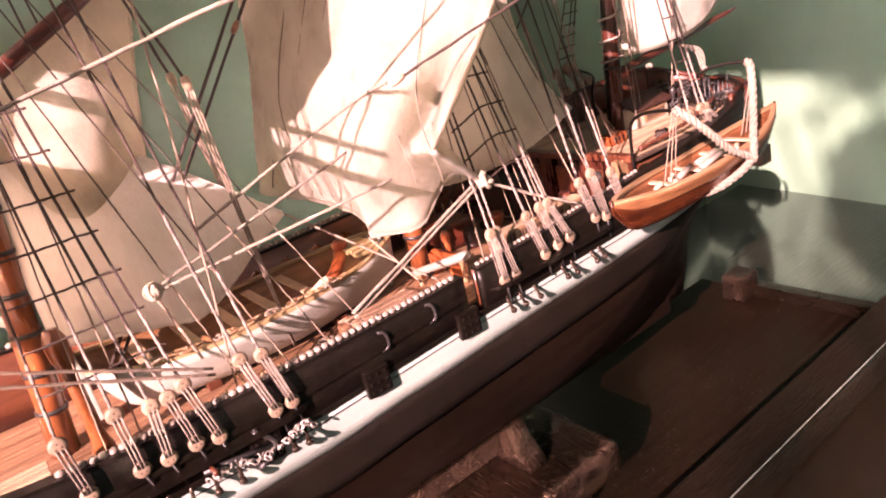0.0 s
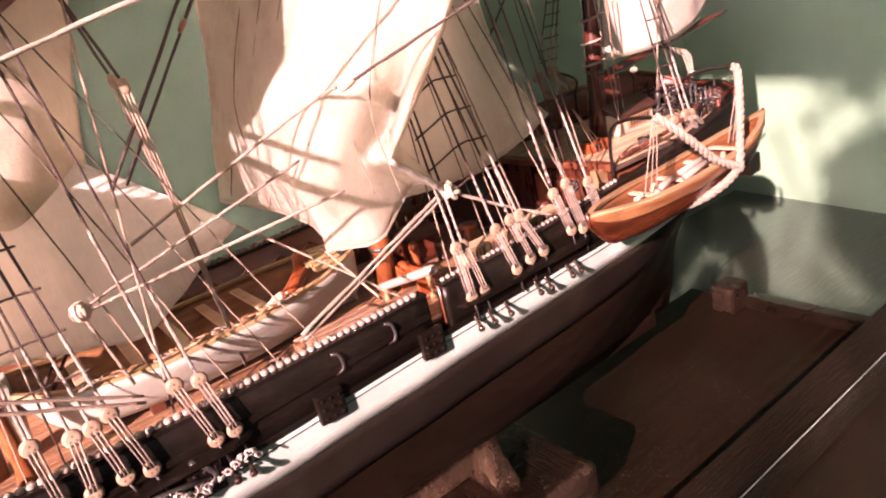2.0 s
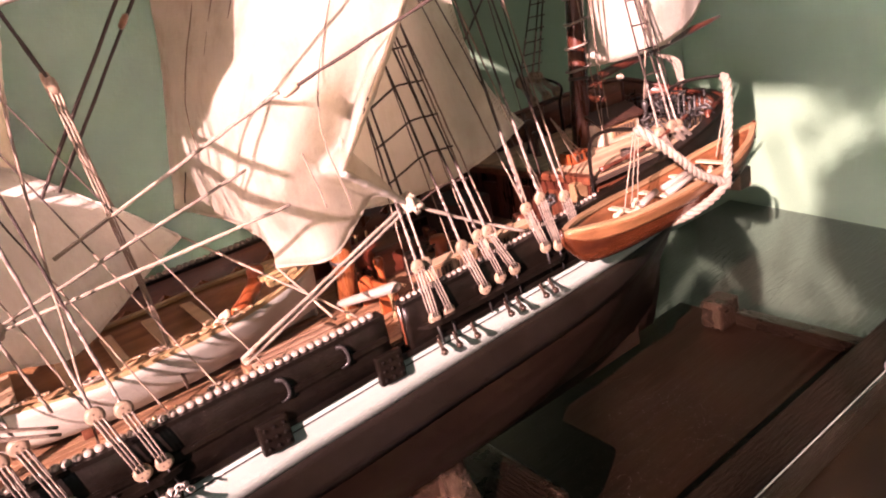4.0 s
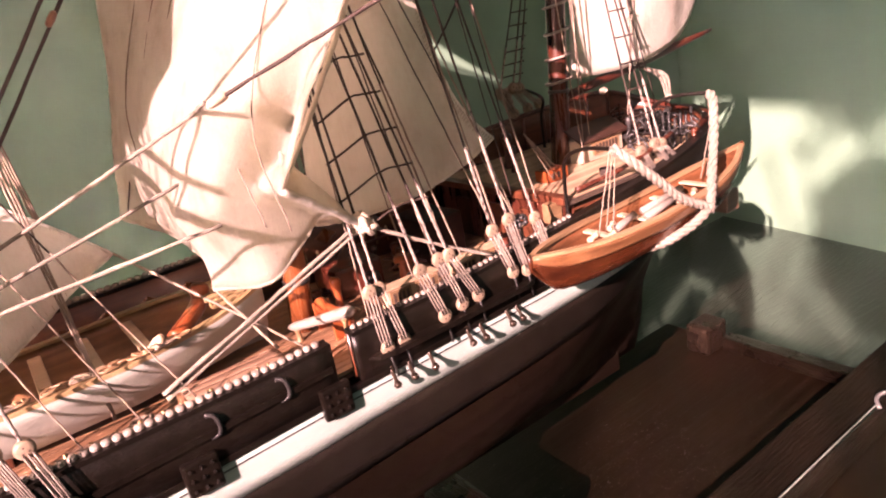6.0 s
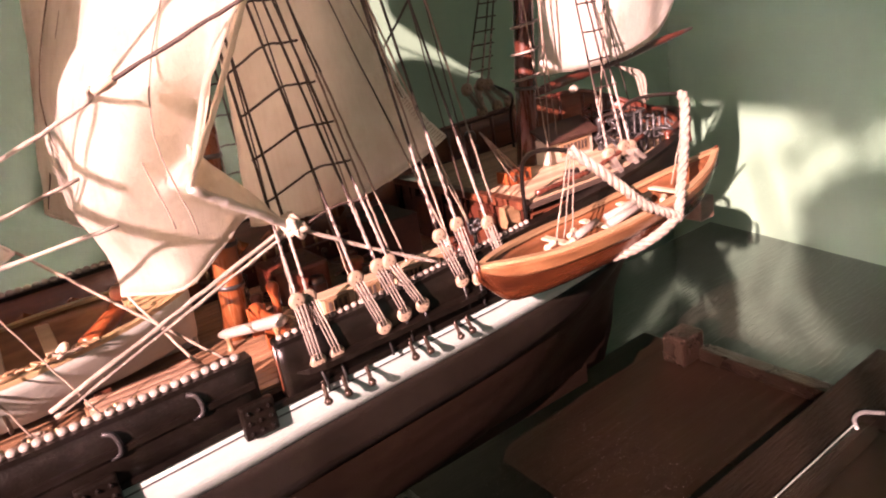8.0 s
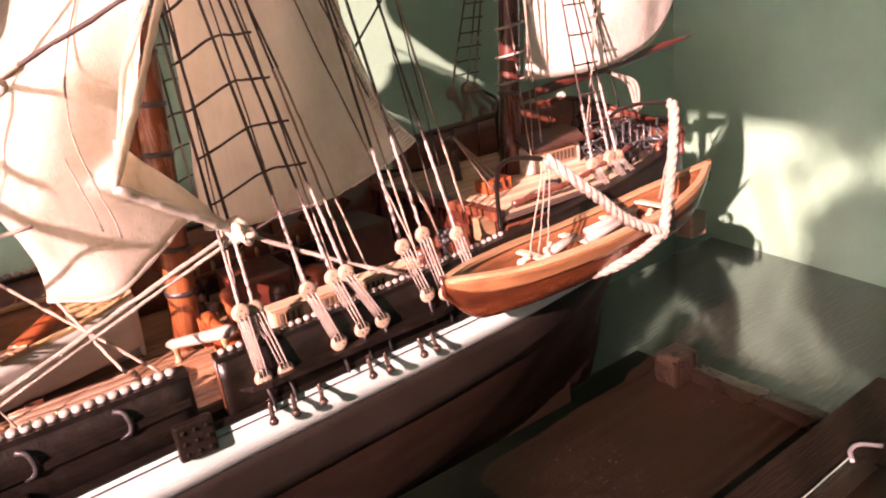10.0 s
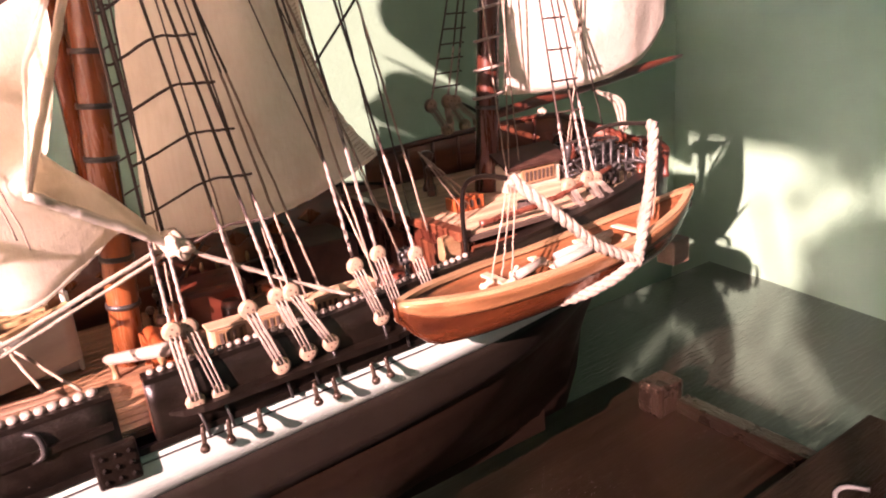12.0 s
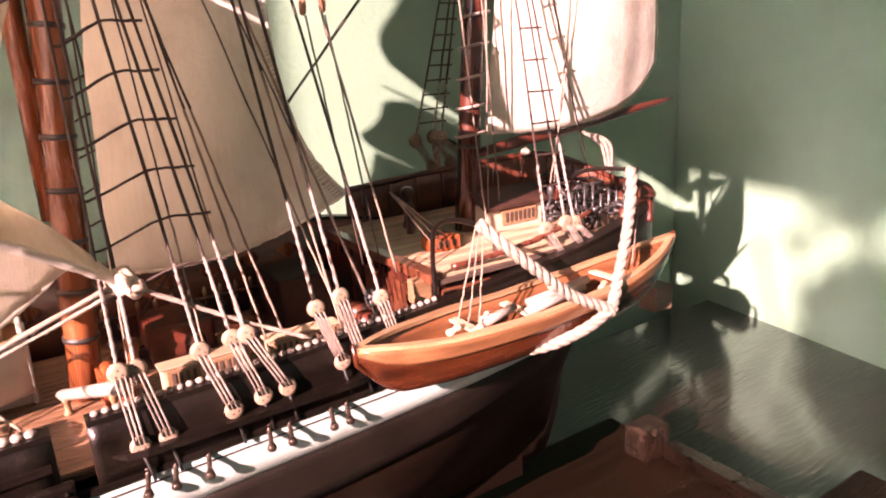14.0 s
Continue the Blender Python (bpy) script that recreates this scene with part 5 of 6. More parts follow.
def hatch_cover(x, y, z, lx, ly, lz):
    """A low cambered cover of five planks."""
    g = new("hatch_cover")
    g.parent = ship
    g.location = SHIP @ Vector((x, y, z))
    tagged(g, "pale pinkish wooden hatch cover with a rounded top")
    part("coaming", boxed(-lx / 2 - 0.0006, lx / 2 + 0.0006, -ly / 2 - 0.0006, ly / 2 + 0.0006, 0, lz * 0.55, 0.0004), M_DARKDECK, g)
    for k in range(5):
        y0, y1 = (lerp(-ly / 2, ly / 2, (k + e) / 5) for e in (0.02, 0.98))
        def top(u, v):
            yy = lerp(y0, y1, v)
            return (lerp(-lx / 2, lx / 2, u), yy, lz * (1 - 0.35 * (2 * yy / ly) ** 2) + 0.0006 * noise.noise(Vector((u * 4, k * 3.1, 0))))
        part("plank", sheet(bmesh.new(), top, 12, 3, 0.0012), M_HATCH, g, "", True)
    for px in (-0.30, 0.16, 0.42):
        part("eyebolt", lathe(bmesh.new(), [(0.0004, 0), (0.0004, 0.0034), (0.0010, 0.0042), (0.0009, 0.0054), (0.0003, 0.0058)], pose(px * lx, -ly * 0.42, lz * 0.7), 8), M_BRASS, g, "", True)


hatch_cover(0.1850, 0.3135, 0.1705, 0.038, 0.024, 0.0095)
hatch_cover(0.1400, 0.3080, 0.1705, 0.030, 0.020, 0.0070)


def turned_post(x, y, z, h, r, mat, label, name="post"):
    fit(name, lathe(bmesh.new(), [(r, 0), (r, h * 0.1), (r * 0.7, h * 0.2), (r * 0.62, h * 0.7), (r * 0.95, h * 0.8), (r, h * 0.92), (r * 0.6, h)], pose(x, y, z), 14), mat, label, True)


def winch():
    w = new("winch")
    w.parent = ship
    w.location = SHIP @ Vector((0.2350, 0.3300, 0.1705))
    tagged(w, "red wooden winch with crank arms")
    part("drum", lathe(bmesh.new(), [(0.0026, -0.011), (0.0036, -0.009), (0.0026, -0.004), (0.0026, 0.004), (0.0036, 0.009), (0.0026, 0.011)], pose(0, 0, 0.0105, 90, 0, 0), 14), M_RED, w, "", True)
    for y in (-0.0085, 0.0085):
        part("cheek", boxed(-0.004, 0.004, y - 0.001, y + 0.001, 0, 0.0125, 0.0005), M_RED, w)
    crank = curve_pts([(0, -0.011, 0.0105), (0, -0.013, 0.0105), (0.005, -0.0132, 0.0125), (0.0056, -0.016, 0.0128), (0.0056, -0.0175, 0.0128)], 12)
    part("crank", tube(bmesh.new(), crank, 0.0007, 8), M_PALE, w, "", True)


winch()
# a pale bar on short posts between the mast and the rail
fit("rail_bar", tube(bmesh.new(), [(0.2185, 0.3386, 0.1770), (0.2200, 0.3360, 0.1775), (0.2280, 0.3230, 0.1815), (0.2350, 0.3115, 0.1852), (0.2362, 0.3096, 0.1858)], [0.0010, 0.0020, 0.0022, 0.0026, 0.0014], 12), M_BEAD, "pale wooden bar on posts", True)
turned_post(0.2205, 0.3350, 0.1705, 0.0065, 0.0016, M_GUN, "light turned post")
turned_post(0.2335, 0.3140, 0.1705, 0.0130, 0.0016, M_GUN, "light turned post")
turned_post(0.2440, 0.3390, 0.1705, 0.0200, 0.0026, M_RED, "red turned post")
turned_post(0.0600, 0.3220, 0.1705, 0.0560, 0.0042, M_MAST, "orange varnished post beside the foremast", "bitt_post")
turned_post(0.3800, 0.3710, 0.2010, 0.0200, 0.0034, M_BULWARK, "red-brown turned post")
turned_post(0.3740, 0.3600, 0.2010, 0.0150, 0.0022, M_BULWARK, "red-brown turned post")


def pin_row(x0, x1, y, z, n, side):
    rack = fit("pin_rail", boxed(x0, x1, y - 0.0016, y + 0.0016, z - 0.0012, z, 0.0003), M_BULWARK, "red-brown belaying pin rail")
    src = None
    for i in range(n):
        m = pose(lerp(x0, x1, (i + 0.5) / n) - 0.2, y - CY, z - 0.0035)
        if src is None:
            src = part("belaying_pin", lathe(bmesh.new(), [(0.0004, 0), (0.0005, 0.004), (0.0009, 0.0046), (0.0010, 0.0065), (0.0006, 0.0085)], Matrix(), 8), M_BRASS, rack, "", True)
            src.matrix_basis = m
        else:
            twin(src, rack, m)


pin_row(0.100, 0.205, 0.2975, 0.1805, 14, -1)
pin_row(0.230, 0.330, 0.2975, 0.1815, 14, -1)
pin_row(0.100, 0.205, 0.3945, 0.1805, 14, 1)
pin_row(0.230, 0.330, 0.3945, 0.1815, 14, 1)


def panels():
    """Raised diamond panels on the inside of the far bulwark."""
    for i in range(14):
        x = 0.085 + 0.0185 * i
        y = CY + beam(x) - 0.0042
        z = cap_far(x) - 0.0125
        bm = bmesh.new()
        pts = [(-0.0065, 0), (0, -0.0042), (0.0065, 0), (0, 0.0042)]
        a = [bm.verts.new((x + u, y, z + w)) for u, w in pts]
        b = [bm.verts.new((x + u * 0.8, y - 0.0009, z + w * 0.8)) for u, w in pts]
        bm.faces.new(b)
        for k in range(4):
            bm.faces.new((a[k], a[(k + 1) % 4], b[(k + 1) % 4], b[k]))
        fit("diamond_panel", bm, M_MAST, "lighter wooden diamond panel")


panels()


def stern_rail():
    """The raised bulwark that runs round the stern."""
    def plan(t):
        """From the far side round the stern to the near one."""
        if t < 0.45:
            x = lerp(0.360, 0.470, t / 0.45)
            return x, CY + beam(x) - 0.0030, lerp(0.2185, 0.2245, t / 0.45)
        if t < 0.9:
            a = (t - 0.45) / 0.45 * math.pi
            return 0.470 + 0.029 * math.sin(a) ** 0.8, CY + (beam(0.47) - 0.003) * math.cos(a), lerp(0.2245, 0.2090, smooth(0, math.pi * 0.62, a))
        x = lerp(0.470, 0.452, (t - 0.9) / 0.1)
        return x, CY - beam(x) + 0.003, lerp(0.2090, 0.2075, (t - 0.9) / 0.1)
    def fn(u, v):
        x, y, z = plan(u)
        return (x, y, lerp(0.1995, z, v))
    fit("quarter_bulwark", sheet(bmesh.new(), fn, 60, 3, 0.0018), M_BULWARK, "dark red-brown bulwark round the stern deck", True)
    pts = [Vector(plan(i / 60)) for i in range(61)]
    fit("taffrail", tube(bmesh.new(), pts, 0.0017, 8), M_SPAR, "red-brown rounded stern rail", True)
    for i in range(2, 58, 4):
        x, y, z = plan(i / 60)
        inward = (Vector((0.41, CY, 0)) - Vector((x, y, 0))).normalized() * 0.0012
        fit("stanchion", tube(bmesh.new(), [(x + inward.x, y + inward.y, 0.2010), (x + inward.x, y + inward.y, z - 0.001)], 0.0010, 8), M_SPAR, "", True)
    fit("locker", boxed(0.462, 0.476, 0.334, 0.358, 0.2010, 0.2125, 0.001), M_ROOF, "dark wooden locker at the stern")


stern_rail()


def wheel():
    w = new("steering_wheel")
    w.parent = ship
    w.location = SHIP @ Vector((0.4480, CY, 0.2130))
    tagged(w, "dark wooden ship's wheel")
    ring = [(0, 0.0075 * math.cos(a), 0.0075 * math.sin(a)) for a in [2 * math.pi * i / 28 for i in range(29)]]
    part("rim", tube(bmesh.new(), ring, 0.0008, 6, False), M_DARKMAST, w, "", True)
    for i in range(8):
        a = math.pi * i / 4
        part("spoke", tube(bmesh.new(), [(0, 0.001 * math.cos(a), 0.001 * math.sin(a)), (0, 0.0102 * math.cos(a), 0.0102 * math.sin(a))], 0.0005, 6), M_DARKMAST, w, "", True)
    part("stand", boxed(0.0012, 0.0060, -0.004, 0.004, -0.0120, 0.002, 0.0005), M_DARKMAST, w)


wheel()


# stand under the hull
def build_stand():
    s = thing("ship_stand", "carved dark wooden stand that carries the ship model", "stand", (0.2, CY, 0.0))
    part("base_plate", boxed(-0.28, 0.098, -0.057, 0.057, 0.022, 0.046, 0.0075, 4), M_PLATE, s, "dark wooden plate with a rounded ridged edge", True)
    foot = None
    for x in (-0.25, 0.07):
        for y in (-0.035, 0.035):
            m = pose(x, y, 0)
            if foot is None:
                foot = part("bun_foot", lathe(bmesh.new(), [(0.006, 0), (0.011, 0.004), (0.013, 0.011), (0.011, 0.018), (0.008, 0.0222)], Matrix(), 16), M_POST, s, "", True)
                foot.matrix_basis = m
            else:
                twin(foot, s, m)
    prof = [(0.0460, 0.0365), (0.0500, 0.0368), (0.0545, 0.0340), (0.0620, 0.0270), (0.0700, 0.0235), (0.0790, 0.0222), (0.0860, 0.0260), (0.0930, 0.0350), (0.1000, 0.0415), (0.1080, 0.0425), (0.1160, 0.0400)]
    for x in (-0.06, 0.250):
        bm = bmesh.new()
        rings = []
        for dx, grow in ((-0.0075, -0.0015), (-0.0060, 0.0), (0.0060, 0.0), (0.0075, -0.0015)):
            rings.append([bm.verts.new((x - 0.2 + dx, -(w + grow), z)) for z, w in prof] + [bm.verts.new((x - 0.2 + dx, w + grow, z)) for z, w in prof[::-1]])
        n = len(rings[0])
        for p, q in zip(rings, rings[1:]):
            for i in range(n):
                bm.faces.new((p[i], p[(i + 1) % n], q[(i + 1) % n], q[i]))
        k = len(prof)
        for r in (rings[0], rings[-1]):
            for i in range(k - 1):
                bm.faces.new((r[i], r[i + 1], r[n - 2 - i], r[n - 1 - i]))
        part("cradle_upright", bm, M_POST, s, "waisted dark wooden upright", True)
    part("stretcher", boxed(-0.26, 0.0425, -0.016, 0.016, 0.053, 0.070, 0.0012), M_PLATE, s, "rough dark wooden stretcher")


build_stand()


# running rigging
def cord(name, pts, r, mat, label, sag=0.0, wob=0.00015):
    q = sagged(pts[0], pts[1], sag, 18) if len(pts) == 2 else curve_pts(pts, 26)
    if mat is not M_ROPE:
        return line(name, q, r, mat, label, 6, wob)
    # loose fibres stand off the cotton rope
    rnd = random.Random(int(abs(pts[0][0]) * 1e4) + len(q))
    q = [SHIP @ Vector(p) for p in q]
    q = [q[0]] + [p + Vector([rnd.uniform(-1, 1) * wob for _ in range(3)]) for p in q[1:]]
    bm = tube(bmesh.new(), q, [r * rnd.uniform(0.85, 1.15) for _ in q], 7)
    for k in range(110):
        u = rnd.uniform(0, len(q) - 1.001)
        p = q[int(u)].lerp(q[int(u) + 1], u % 1)
        d = Vector([rnd.uniform(-1, 1) for _ in range(3)]).normalized()
        tube(bm, [p + d * r * 0.7, p + d * r * 1.25 + Vector((rnd.uniform(-1, 1), 0, rnd.uniform(-1, 1))) * r * 0.5, p + d * r * 1.4 + Vector((rnd.uniform(-1, 1), 0, rnd.uniform(-1, 1))) * r * 0.9], 0.000045, 3, False)
    return part(name, bm, mat, ship, label, True)


def knot(p, r, mat, label="cream rope knot", seed=1):
    rnd = random.Random(seed)
    bm = bmesh.new()
    p = Vector(p)
    for k in range(4):
        ax = Vector((rnd.uniform(-1, 1), rnd.uniform(-1, 1), rnd.uniform(-1, 1))).normalized()
        a = ax.orthogonal().normalized()
        b = ax.cross(a)
        c = p + Vector((rnd.uniform(-1, 1), rnd.uniform(-1, 1), rnd.uniform(-1, 1))) * r * 0.35
        tube(bm, [c + (a * math.cos(t) + b * math.sin(t)) * r * 0.72 for t in [2 * math.pi * i / 14 for i in range(15)]], r * 0.42, 7, False)
    bmesh.ops.create_icosphere(bm, subdivisions=2, radius=r * 0.85, matrix=Matrix.Translation(p))
    fit("knot", bm, mat, label, True)


def block(p, way, size, mat=None):
    m = look(p, Vector(p) + Vector(way))
    bm = lathe(bmesh.new(), [(0.25 * size, -size), (0.62 * size, -0.75 * size), (0.72 * size, 0), (0.62 * size, 0.75 * size), (0.25 * size, size)], m @ Matrix.Diagonal((1, 0.6, 1, 1)), 12)
    fit("rigging_block", bm, mat or M_BLOCK, "small wooden rigging block", True)


KNOT = (0.2400, 0.2950, 0.2240)
knot(KNOT, 0.0036, M_CREAM, seed=4)
knot((0.2430, 0.2940, 0.2215), 0.0026, M_CREAM, seed=9)
cord("sheet_rope", [KNOT, (0.1560, 0.2830, 0.1970)], 0.00075, M_ROPE, "cream sheet rope")
cord("sheet_rope", [(0.2405, 0.2945, 0.2222), (0.1570, 0.2840, 0.1945)], 0.00065, M_ROPE, "cream sheet rope")
cord("tack_rope", [KNOT, (0.2920, 0.2860, 0.1945)], 0.00070, M_ROPE, "cream tack rope", 0.001)
cord("brace", [(0.0940, 0.3060, 0.2300), (0.1850, 0.3070, 0.2540)], 0.00062, M_ROPE, "fuzzy cream brace")
cord("brace", [(0.0940, 0.3060, 0.2290), (0.1870, 0.2800, 0.2430)], 0.00062, M_ROPE, "fuzzy cream brace")
cord("brace", [(0.1174, 0.3130, 0.2436), (0.1850, 0.2990, 0.2720), (0.1890, 0.2700, 0.2799)], 0.00070, M_ROPE, "fuzzy cream brace")
cord("brace", [(0.0560, 0.2520, 0.2990), (0.1320, 0.2500, 0.3160), (0.2150, 0.2300, 0.3330)], 0.00064, M_ROPE, "thick fuzzy cream brace")
FKNOT = (0.0940, 0.3060, 0.2295)
knot(FKNOT, 0.0030, M_CREAM, seed=6)
cord("sheet_rope", [FKNOT, (0.1000, 0.2960, 0.2020)], 0.00060, M_LINE, "pale sheet line")
cord("sheet_rope", [(0.1630, 0.3410, 0.2305), (0.1850, 0.3180, 0.2090), (0.2080, 0.2980, 0.1860)], 0.00055, M_LINE, "pale sheet line")
cord("bow_line", [(0.0300, 0.2720, 0.2360), (0.1000, 0.2860, 0.1985)], 0.00065, M_LINE, "pale line along the rail")
cord("bow_line", [(0.0300, 0.2700, 0.2420), (0.1000, 0.2860, 0.2010)], 0.00065, M_LINE, "pale line along the rail")
cord("foot_line", [(0.1870, 0.3155, 0.2140), (0.1990, 0.2980, 0.1890)], 0.00055, M_LINE, "pale line from the sail's foot")
# tackle beside the foremast
for k, (top, low) in enumerate((((0.1377, 0.3307, 0.2954), (0.1440, 0.3264, 0.1760)), ((0.1399, 0.3564, 0.2977), (0.1470, 0.3530, 0.2260)))):
    block(top, (0.1, 0.1, -1), 0.0030, M_DEADEYE)
    for j in (-0.0013, 0.0, 0.0013):
        a = Vector(top) + Vector((j, 0, -0.0022))
        cord("tackle_fall", [a, Vector(low) + Vector((0.3 * j, 0.2 * j, 0))], 0.00038, M_LINE, "pale tackle fall")
    cord("pendant", [(top[0] - 0.0004, top[1], top[2] + 0.0025), (0.1120 + 0.003 * k, 0.3440, 0.3900)], 0.00060, M_TAR, "dark pendant rope")
cord("topping_lift", [(0.1281, 0.3300, 0.3280), (0.1177, 0.3016, 0.2758), (0.1080, 0.2970, 0.1850)], 0.00048, M_LINE, "pale topping lift")
# the gathered hem that runs to the knot
cord("leech_rope", [(0.2076, 0.2785, 0.2480), (0.2180, 0.2835, 0.2402), (0.2310, 0.2897, 0.2308), KNOT], 0.00150, M_SAIL_WOOL, "fuzzy gathered hem rope")
cord("leech_rope", [(0.2380, 0.2280, 0.3340), (0.2245, 0.2458, 0.2970), (0.2160, 0.2610, 0.2720), (0.2076, 0.2793, 0.2473)], 0.00085, M_SAIL_WOOL, "fuzzy leech rope")
# running lines from the masts to the pin rails
rnd = random.Random(31)
for mast, rail in ((0.066, (0.112, 0.131, 0.150, 0.168)), (0.246, (0.238, 0.262, 0.276, 0.312, 0.326)), (0.070, (0.060, 0.072))):
    for k, x in enumerate(rail):
        a = Vector((x, 0.2985 + rnd.uniform(0, 0.004), 0.1830))
        b = Vector((mast + 0.004 * k, 0.333 + 0.002 * k, 0.380 + 0.006 * k))
        cord("running_line", [a, a.lerp(b, 0.28)], rnd.choice((0.00030, 0.00038)), M_LINE, "thin pale running line", 0.0006)
        cord("running_line", [a.lerp(b, 0.28), b], 0.00030, M_TAR, "thin dark running line")
cord("stay", [(0.0700, 0.3450, 0.1900), (0.2280, 0.3460, 0.3950)], 0.00075, M_TAR, "dark main stay")
cord("stay", [(0.0760, 0.3500, 0.1900), (0.2280, 0.3470, 0.3860)], 0.00070, M_TAR, "dark main stay")
cord("stay", [(0.2500, 0.3460, 0.1960), (0.4100, 0.3460, 0.3700)], 0.00055, M_TAR, "dark mizzen stay")
block((0.1700, 0.3470, 0.3120), (0.6, 0, 0.75), 0.0030)
for bx in (0.3110, 0.3180):
    block((bx, 0.3100, 0.2995 + 0.1 * (bx - 0.311)), (0.05, 0, 1), 0.0026, M_BLOCK)
    cord("hanging_line", [(bx, 0.3100, 0.3020), (bx - 0.012, 0.3200, 0.3900)], 0.00040, M_TAR, "thin dark line")
    cord("hanging_line", [(bx + 0.0006, 0.3098, 0.2970), (bx + 0.010, 0.3030, 0.2100)], 0.00032, M_TAR, "thin dark line")
SB = (0.1916, 0.2664, 0.2801)
block(SB, (0.8, 0.0, 0.3), 0.0034, M_PALE)
cord("bowline", [SB, (0.2265, 0.2352, 0.2970), (0.2550, 0.2100, 0.3106)], 0.00055, M_TAR, "dark line in front of the sail")
cord("sail_line", [(0.1800, 0.3900, 0.2330), (0.1960, 0.3900, 0.2800), (0.2100, 0.3880, 0.3300)], 0.00030, M_TAR, "thin dark buntline")
for k in range(7):
    y = 0.268 + 0.016 * k
    cord("buntline", [(0.2050 - 0.0022 * k, y + 0.004, 0.2360 - 0.0005 * k), (0.2020 - 0.0024 * k, y + 0.003, 0.2750), (0.2285 - 0.0031 * k, y, 0.3330)], 0.00026, M_LINE, "thin pale buntline")
# lines abaft the mainmast
for k, (a, b) in enumerate((((0.3190, 0.3000, 0.2000), (0.2860, 0.3060, 0.3100)), ((0.3330, 0.3000, 0.2050), (0.3130, 0.3060, 0.3100)), ((0.2820, 0.3000, 0.1880), (0.2680, 0.3080, 0.2700)), ((0.2890, 0.3020, 0.1880), (0.2700, 0.3090, 0.2700)), ((0.3080, 0.2980, 0.1900), (0.2920, 0.3030, 0.2800)))):
    cord("backstay_line", [a, b], 0.00042, M_LINE, "pale rigging line")
    cord("backstay_line", [b, Vector(b) + (Vector(b) - Vector(a)) * 1.4], 0.00042, M_TAR, "dark rigging line")
for k, (a, b) in enumerate((((0.3960, 0.3280, 0.2030), (0.3860, 0.3300, 0.3200)), ((0.3980, 0.3300, 0.2030), (0.4040, 0.3320, 0.3300)), ((0.4080, 0.3330, 0.2030), (0.4020, 0.3360, 0.3300)), ((0.4350, 0.3290, 0.2200), (0.4600, 0.3350, 0.3100)), ((0.4380, 0.3300, 0.2200), (0.4550, 0.3350, 0.3100)))):
    cord("halyard", [a, b], 0.00036, M_LINE, "thin pale halyard")
cord("vang", [(0.4620, 0.3300, 0.2180), (0.4470, 0.3340, 0.2850), (0.4440, 0.3400, 0.3300)], 0.00042, M_TAR, "dark rigging line")
# looped sheet under the boom
for k in range(3):
    cord("boom_sheet", [(0.4700 + 0.001 * k, 0.3440 + 0.002 * k, 0.2400), (0.4790 + 0.003 * k, 0.3400, 0.2330), (0.4820 + 0.002 * k, 0.3380, 0.2210 - 0.001 * k)], 0.0009, M_ROPE, "looped cream boom sheet")
knot((0.4830, 0.3375, 0.2195), 0.0022, M_ROPE, seed=12)
knot((0.4290, 0.3400, 0.2350), 0.0018, M_ROPE, seed=13)
# boat falls
for x, y in ((0.3470, 0.2650), (0.4330, 0.2730)):
    for j in (-0.0016, 0.0, 0.0016):
        cord("boat_fall", [(x + j, y, 0.2270), (x + 3 * j - 0.004, y + 0.004, 0.1910)], 0.00032, M_LINE, "thin pale boat fall")
for k in range(3):
    cord("poop_line", [(0.3360, 0.3060, 0.2340), (0.3640 + 0.006 * k, 0.3200 + 0.003 * k, 0.2030)], 0.00034, M_LINE, "thin pale line")
cord("poop_brace", [(0.3550, 0.2960, 0.2030), (0.3900, 0.2935, 0.2060), (0.4300, 0.2970, 0.2120)], 0.0013, M_DARKMAST, "dark rail beside the stern deck")
turned_post(0.4740, 0.3020, 0.1990, 0.0130, 0.0018, M_SPAR, "red-brown stern post")
fit("stern_bracket", boxed(0.4640, 0.4760, 0.2885, 0.2990, 0.1575, 0.1700, 0.0010), M_HATCH, "pale pinkish wooden bracket under the stern")


# small gear on the decks
def coil(x, y, z, r, mat, label, turns=4):
    pts = []
    for i in range(turns * 14 + 1):
        a = 2 * math.pi * i / 14
        pts.append((x + (r + 0.0004 * math.sin(3 * a)) * math.cos(a), y + r * math.sin(a), z + 0.0007 + 0.0009 * i / 14))
    fit("rope_coil", tube(bmesh.new(), pts, 0.0007, 6), mat, label, True)


def barrel(x, y, z, r, h, mat, label):
    b = new("barrel")
    b.parent = ship
    b.location = SHIP @ Vector((x, y, z))
    tagged(b, label)
    part("cask", lathe(bmesh.new(), [(r * 0.8, 0), (r * 0.95, h * 0.25), (r, h * 0.5), (r * 0.95, h * 0.75), (r * 0.8, h)], Matrix(), 14), mat, b, "", True)
    for k in (0.2, 0.8):
        part("cask_hoop", tube(bmesh.new(), [(0, 0, h * k - 0.0004), (0, 0, h * k + 0.0004)], r * 0.95, 14), M_IRON, b, "", True)


coil(0.3180, 0.3120, 0.1705, 0.0042, M_LINE, "pale coiled rope on the deck")
coil(0.2720, 0.3280, 0.1705, 0.0040, M_TAR, "dark coiled rope on the deck")
coil(0.3000, 0.3420, 0.1705, 0.0045, M_TAR, "dark coiled rope on the deck")
coil(0.1500, 0.3030, 0.1785, 0.0032, M_LINE, "pale coiled rope on the hatch")
coil(0.0700, 0.3020, 0.1705, 0.0042, M_LINE, "pale coiled rope on the deck")
coil(0.2600, 0.3880, 0.1705, 0.0040, M_LINE, "pale coiled rope on the deck")
coil(0.3850, 0.3030, 0.2010, 0.0032, M_TAR, "dark coiled rope on the stern deck")
